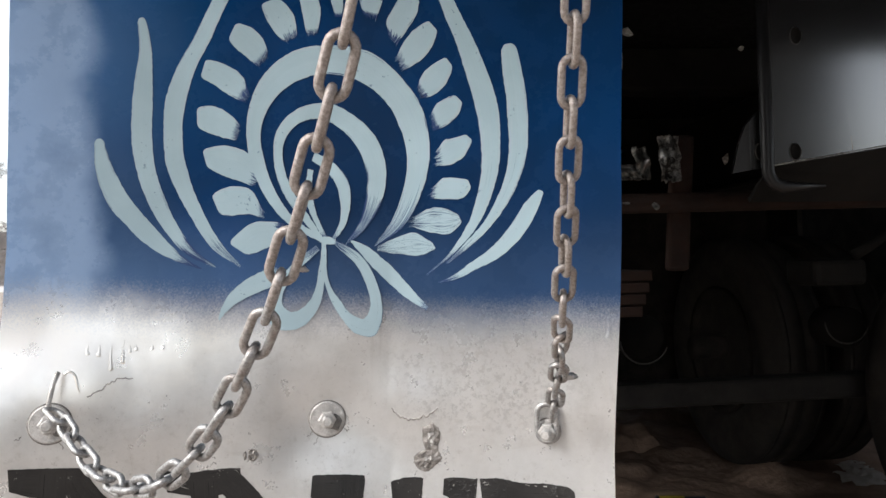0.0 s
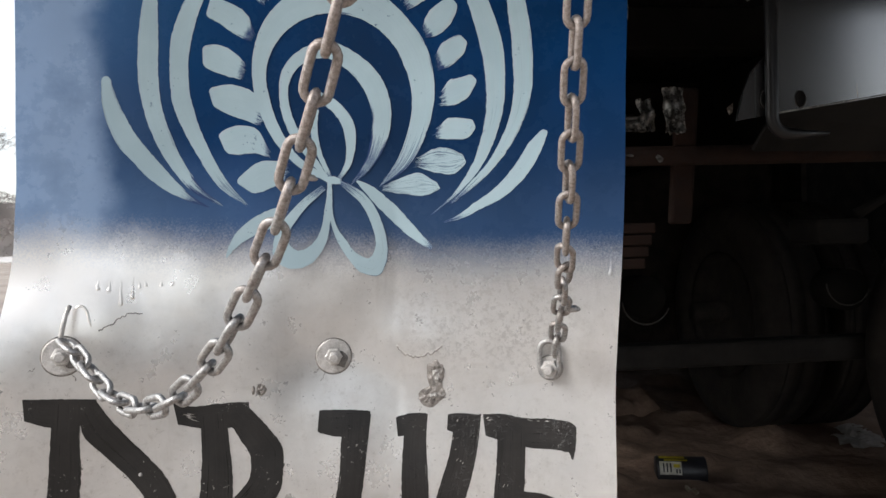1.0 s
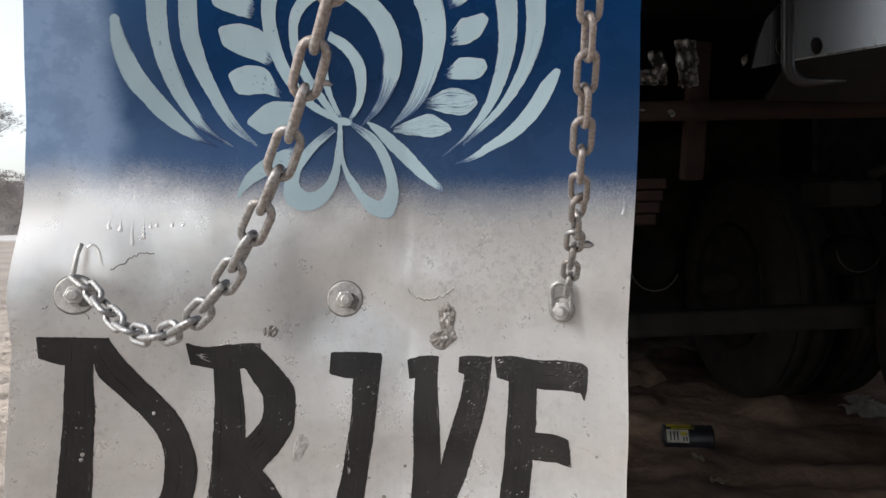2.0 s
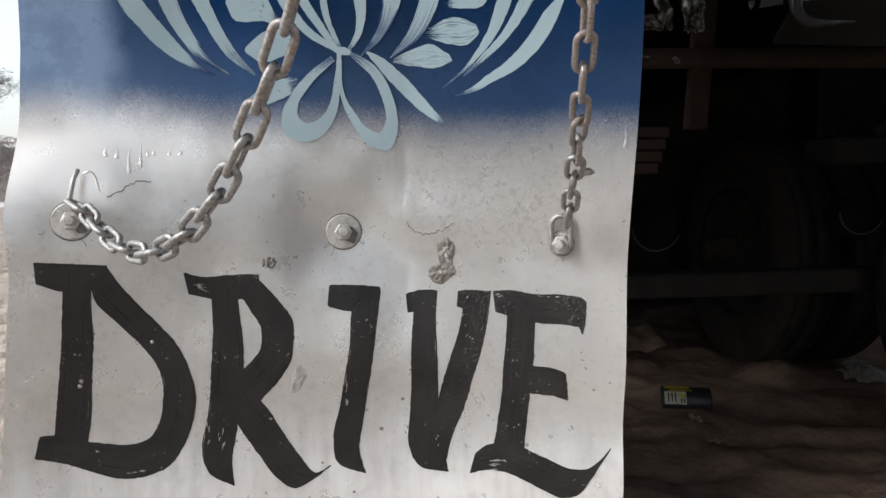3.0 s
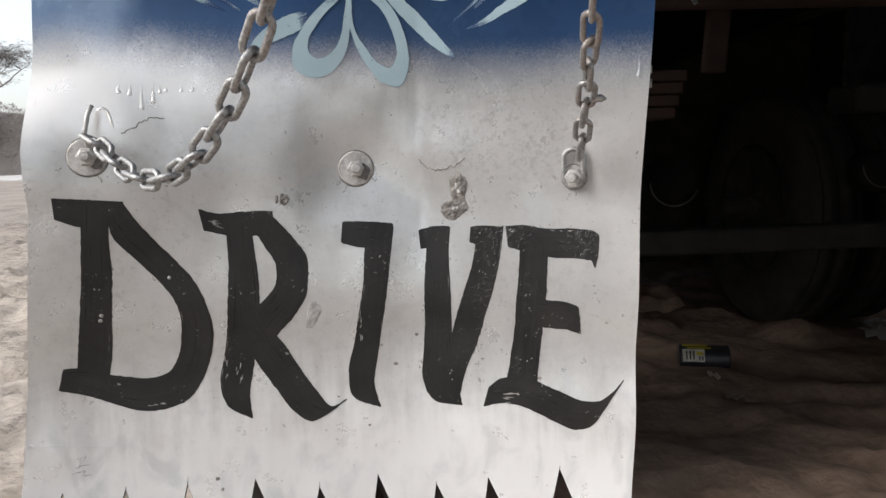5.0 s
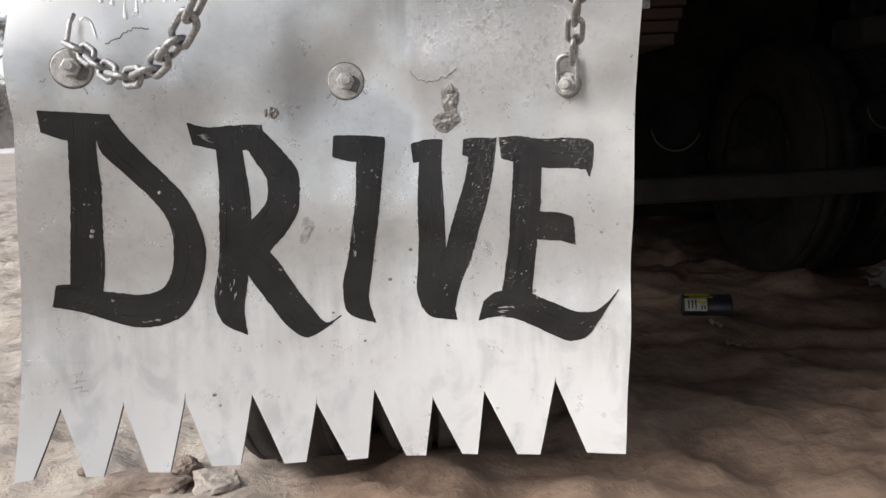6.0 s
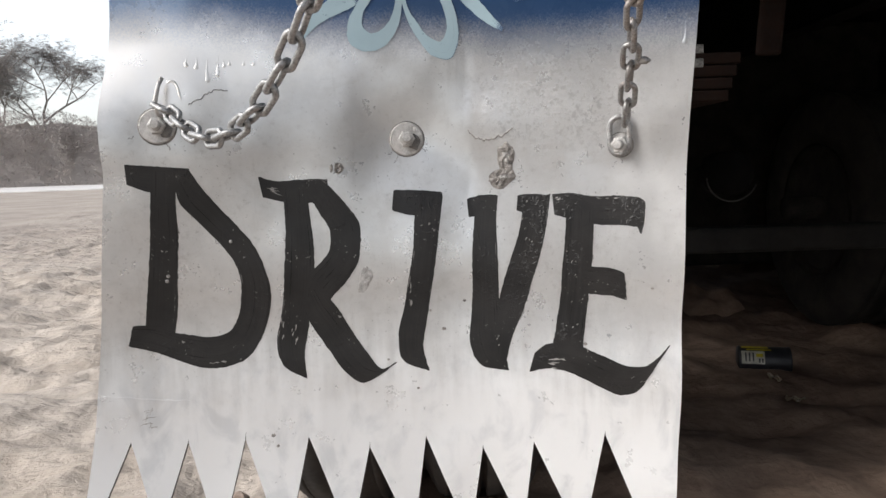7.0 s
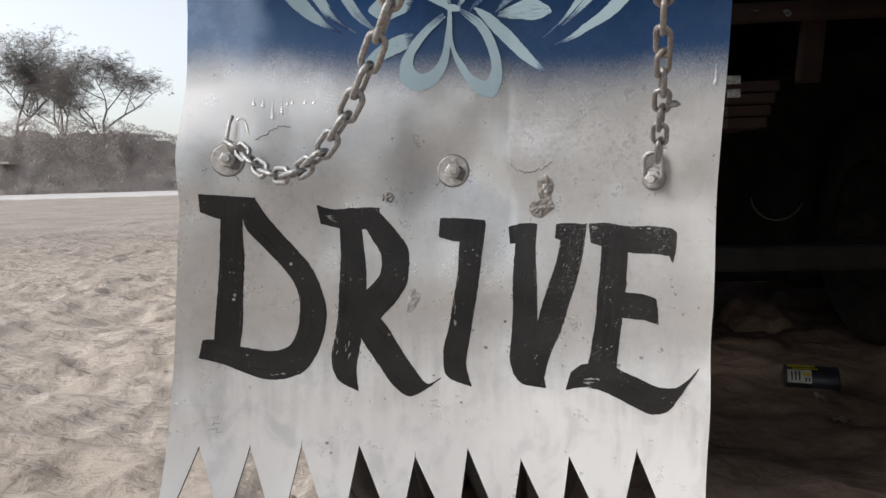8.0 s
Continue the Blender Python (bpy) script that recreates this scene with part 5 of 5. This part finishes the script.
def clod(x, y, w, d, h, seed, material, label):
    """A broken lump of earth: flat faces, crumbling edges, half sunk."""
    bm = bmesh.new()
    bmesh.ops.create_icosphere(bm, subdivisions=5, radius=1.0)
    rnd = random.Random(seed)
    cuts = [(Vector((rnd.gauss(0, 1), rnd.gauss(0, 1), rnd.gauss(0.3, 0.7))).normalized(), rnd.uniform(0.62, 0.9)) for _ in range(14)]
    for v in bm.verts:
        p = v.co.copy()
        for n, far in cuts:
            over = p.dot(n) - far
            if over > 0:
                p -= n * over * 0.85
        off = Vector((seed * 3.1, 0, 0))
        p *= 1 + 0.30 * noise.noise(v.co * 1.3 + off) + 0.14 * noise.noise(v.co * 3.7 + off) + 0.07 * abs(noise.noise(v.co * 9 + off)) + 0.035 * noise.noise(v.co * 21 + off)
        v.co = Vector((x + p.x * w / 2, y + p.y * d / 2, ground_z(x, y) + h * (0.15 + 0.85 * p.z)))
    return tagged(obj("stone", bm, material), label, "stone", "stones by the tyre")


clod(-0.490, 0.678, 0.230, 0.120, 0.030, 3, STONE, "broad reddish-brown clod lying on the sand by the tyre")
clod(-0.425, 0.720, 0.080, 0.070, 0.032, 5, STONE, "dark reddish clod beside a broader clod by the tyre")
clod(-0.352, 0.665, 0.115, 0.120, 0.032, 8, PALE_CLOD, "pale crumbly sandy clod against the tyre")
for i, (x, y, size) in enumerate(((-0.640, 0.735, 0.030), (-0.585, 0.665, 0.035), (-0.430, 0.640, 0.035))):
    clod(x, y, size, size * 0.8, size * 0.4, 20 + i, STONE, "small reddish clod half sunk in the sand")


def mound(x, y, w, d, h, seed):
    bm = bmesh.new()
    n = 14
    grid = []
    for i in range(n + 1):
        row = []
        for j in range(n + 1):
            px, py = x + w * (i / n - 0.5), y + d * (j / n - 0.5)
            f = max(0.0, 1 - (2 * i / n - 1) ** 4) * max(0.0, 1 - (2 * j / n - 1) ** 4)
            row.append(bm.verts.new((px, py, ground_z(px, py) - 0.01 + h * f ** 0.7 * (0.8 + 0.5 * noise.noise(Vector((px * 9, py * 9, seed)))))))
        grid.append(row)
    for i in range(n):
        for j in range(n):
            bm.faces.new((grid[i][j], grid[i + 1][j], grid[i + 1][j + 1], grid[i][j + 1]))
    return tagged(obj("clod", bm, SAND), "broad low clod of brown earth under the truck", "clod")


mound(1.30, 2.80, 0.30, 0.30, 0.12, 3)
PAPER = plain("pale_litter", (0.84, 0.82, 0.79), (0.68, 0.64, 0.58), 40, 0.8)


def scrap(x, y, size, seed, label, up=0.0):
    """A crumpled flake of litter lying on the sand."""
    rnd = random.Random(seed)
    bm = bmesh.new()
    n = 6
    grid = [[bm.verts.new((x + size * (i / n - 0.5) * 1.6 + rnd.gauss(0, size * 0.05), y + size * (j / n - 0.5) + rnd.gauss(0, size * 0.05), 0)) for j in range(n + 1)] for i in range(n + 1)]
    for row in grid:
        for v in row:
            v.co.z = ground_z(v.co.x, v.co.y) + 0.004 + up + 0.18 * (v.co.y - y + size / 2) + abs(rnd.gauss(0, size * 0.09))
    for i in range(n):
        for j in range(n):
            if (i, j) in ((0, 0), (n - 1, 0), (0, n - 1)) or rnd.random() < 0.06:
                continue
            bm.faces.new((grid[i][j], grid[i + 1][j], grid[i + 1][j + 1], grid[i][j + 1]))
    bmesh.ops.solidify(bm, geom=bm.faces[:], thickness=0.0015)
    return tagged(obj("paper_scrap", bm, PAPER, False), label, "litter", "litter under the truck")


scrap(2.035, 2.055, 0.130, 3, "torn pale paper heap against the tyre")
scrap(2.060, 2.125, 0.085, 4, "torn pale paper heap against the tyre", 0.028)
scrap(2.085, 2.150, 0.040, 5, "small curled paper scrap against the tyre", 0.050)


HUSK = plain("dry_husk", (0.50, 0.45, 0.36), (0.30, 0.23, 0.14), 60, 0.8)


def sliver(x, y, length, turn, seed):
    """A curled dry strip lying on the sand."""
    rnd = random.Random(seed)
    bm = bmesh.new()
    rows = []
    for k in range(9):
        t = k / 8 - 0.5
        cx, cy = x + length * t * math.cos(radians(turn)), y + length * t * math.sin(radians(turn))
        half = 0.006 * (1 - abs(2 * t) ** 3) + 0.002 + rnd.uniform(-0.002, 0.002)
        up = ground_z(cx, cy) + 0.004 + 0.012 * abs(math.sin(6 * t + seed))
        rows.append([bm.verts.new((cx - half * math.sin(radians(turn)) * f, cy + half * math.cos(radians(turn)) * f, up + 0.004 * f)) for f in (-1, 0, 1)])
    for a, b in zip(rows, rows[1:]):
        for k in range(2):
            bm.faces.new((a[k], b[k], b[k + 1], a[k + 1]))
    bmesh.ops.solidify(bm, geom=bm.faces[:], thickness=0.0015)
    return tagged(obj("dry_strip", bm, HUSK), "pale curled dry strip lying on the shaded sand", "litter", "litter under the truck")


sliver(1.105, 1.606, 0.055, -60, 1)
sliver(1.100, 1.447, 0.060, -50, 2)


# ---- distance ----
def leaf():
    m = Nodes("hazed_leaf")
    own = m.n.new("ShaderNodeNewGeometry").outputs["Random Per Island"]
    # tones paled so that the leaf colour carries the distance haze
    tone = m.mix(m.math("ADD", m.ramp(m.noise(0.6), 0.35, 0.65, 0.0, 0.5), m.math("MULTIPLY", own, 0.5)), (0.38, 0.345, 0.325), (0.56, 0.515, 0.49))
    m.set(Base_Color=tone, Roughness=1.0, Specular_IOR_Level=0.0)
    thin = m.n.new("ShaderNodeBsdfTranslucent")
    m.put(thin.inputs["Color"], tone)
    both = m.n.new("ShaderNodeMixShader")
    both.inputs[0].default_value = 0.55
    m.l.new(m.bsdf.outputs[0], both.inputs[1])
    m.l.new(thin.outputs[0], both.inputs[2])
    m.l.new(both.outputs[0], m.n["Material Output"].inputs["Surface"])
    return m.mat


LEAF = leaf()
# bark paled for the same haze
BARK = plain("bark", (0.22, 0.195, 0.175), (0.30, 0.27, 0.245), 3.0, 0.9)


def tree(x, y, height, spread, seed, crown_base=0.5, clumps=900):
    rnd = random.Random(seed)
    thing = tagged(empty("tree", (x, y, 0)), "hazy thorn tree with a flat open crown beyond the road", "tree", "trees beyond the road")
    wood, tips = bmesh.new(), []

    def limb(p, way, length, r, depth):
        q = [p]
        for k in range(3):
            way = (way + Vector((rnd.uniform(-1, 1), rnd.uniform(-1, 1), rnd.uniform(-0.2, 0.5))) * 0.22).normalized()
            q.append(q[-1] + way * length / 3)
        tube(wood, q, [r, r * 0.85, r * 0.72, r * 0.6], 6, False)
        if depth <= 2:
            tips.extend(q[1:])
        if depth:
            for _ in range(3 if depth > 1 else 4):
                flat = Vector((rnd.uniform(-1, 1) * spread, rnd.uniform(-1, 1) * spread, rnd.uniform(0.1, 0.9)))
                limb(q[-1] if rnd.random() < 0.6 else q[2], (way * 0.6 + flat).normalized(), length * rnd.uniform(0.55, 0.8), r * 0.55, depth - 1)

    limb(Vector((0, 0, -0.2)), Vector((0.05, 0, 1)), height * crown_base, height * 0.015, 4)
    part("trunk", wood, BARK, thing)
    # flat, drooping sprays of fine twigs and leaflets
    verts, faces = [], []
    for _ in range(clumps):
        c = rnd.choice(tips) + Vector((rnd.gauss(0, 0.55), rnd.gauss(0, 0.55), rnd.gauss(0.05, 0.20)))
        lean, out = rnd.uniform(0, 2 * math.pi), rnd.uniform(0.5, 1.0)
        for _ in range(9):
            turn = lean + rnd.gauss(0, 0.8)
            a = Vector((math.cos(turn), math.sin(turn), rnd.gauss(-0.05, 0.16))) * rnd.uniform(0.10, 0.30) * out
            o = c + a * rnd.uniform(0.3, 1.6) + Vector((0, 0, rnd.gauss(0, 0.06)))
            b = Vector((-math.sin(turn), math.cos(turn), rnd.uniform(-0.8, 0.8))).normalized() * rnd.uniform(0.010, 0.024)
            i = len(verts)
            verts += [tuple(o - a), tuple(o - 0.2 * a + b), tuple(o + a), tuple(o + 0.1 * a - b)]
            faces.append((i, i + 1, i + 2, i + 3))
    me = bpy.data.meshes.new("crown")
    me.from_pydata(verts, [], faces)
    me.materials.append(LEAF)
    me.shade_smooth()
    me.normals_split_custom_set_from_vertices([(0.0, -0.6, 0.8)] * len(verts))
    crown = new("crown", me)
    crown.parent = thing
    return thing


def bush(x0, x1, y, h, seed, n):
    """A ragged bank of scrub: a leafy bank behind many loose twigs and leaves."""
    rnd = random.Random(seed)
    verts, faces = [], []

    def crest(x):
        return h * (0.74 + 0.20 * noise.noise(Vector((x * 0.35, seed, 0))) + 0.10 * noise.noise(Vector((x * 2.3, seed, 9))))

    wide, tall = int((x1 - x0) / 0.25), 14
    for i in range(wide + 1):
        x = x0 + (x1 - x0) * i / wide
        for j in range(tall + 1):
            f = j / tall
            verts.append((x, y - 0.7 * math.cos(f * 1.5) + 0.5 * noise.noise(Vector((x * 1.1, f * 5, seed))), f * crest(x) * 0.86))
    faces += [(i * (tall + 1) + j, (i + 1) * (tall + 1) + j, (i + 1) * (tall + 1) + j + 1, i * (tall + 1) + j + 1) for i in range(wide) for j in range(tall)]
    for _ in range(n):
        x = rnd.uniform(x0, x1)
        o = Vector((x, y - 0.75 + rnd.gauss(0, 0.5), crest(x) * min(1.0, rnd.random() ** 0.7 * 1.02)))
        thick = noise.noise(Vector((x * 0.9, o.z * 1.3, seed)))   # bushes and gaps between them
        if thick < -0.25 and o.z > 0.5:
            continue
        a = Vector((rnd.uniform(-1, 1), rnd.uniform(-0.5, 0.5), rnd.uniform(-0.5, 0.9))).normalized() * rnd.uniform(0.05, 0.15)
        b = a.cross(Vector((rnd.uniform(-1, 1), rnd.uniform(-1, 1), 1))).normalized() * rnd.uniform(0.010, 0.035)
        i = len(verts)
        verts += [tuple(o - a), tuple(o + b), tuple(o + a), tuple(o - b)]
        faces.append((i, i + 1, i + 2, i + 3))
    me = bpy.data.meshes.new("bushes")
    me.from_pydata(verts, [], faces)
    me.materials.append(LEAF)
    me.shade_smooth()
    me.normals_split_custom_set_from_vertices([(0.0, -0.6, 0.8)] * len(verts))
    return tagged(new("bushes", me), "dusty scrub along the far roadside, its brown-grey paled with haze", "bushes", kind="stuff")


tree(-31.0, 48, 12.2, 1.35, 3, 0.42, 2500)
tree(-28.3, 48.5, 11.0, 1.4, 11, 0.42, 2400)
tree(-36.5, 49, 12.0, 1.2, 5, 0.45, 2100)
bush(-52, -25, 46.8, 6.6, 2, 45000)
bush(-26, -6, 46.6, 5.4, 7, 30000)

WALL = plain("brown_wall", (0.32, 0.28, 0.25), (0.40, 0.355, 0.315), 0.7, 0.9)


def shed(x0, x1, y, h, label):
    thing = tagged(empty("shed", ((x0 + x1) / 2, y, 0)), label, "building")
    lo, hi = -(x1 - x0) / 2, (x1 - x0) / 2
    part("wall", box(bmesh.new(), (lo, 0, -0.2), (hi, 4, h), 0.03), WALL, thing, smooth=False)
    part("roof", box(bmesh.new(), (lo - 0.4, -0.7, h), (hi + 0.4, 4.4, h + 0.16), 0.03), WALL, thing, smooth=False)
    part("doorway", box(bmesh.new(), (hi - 2.6, -0.02, -0.1), (hi - 1.2, 0.1, h * 0.75), 0.02), GREASE, thing, smooth=False)
    return thing


shed(-41.0, -34.0, 46.2, 2.2, "low brown roadside hut with a flat roof")
shed(-33.6, -28.6, 52.0, 4.3, "brown flat-roofed house behind the scrub")
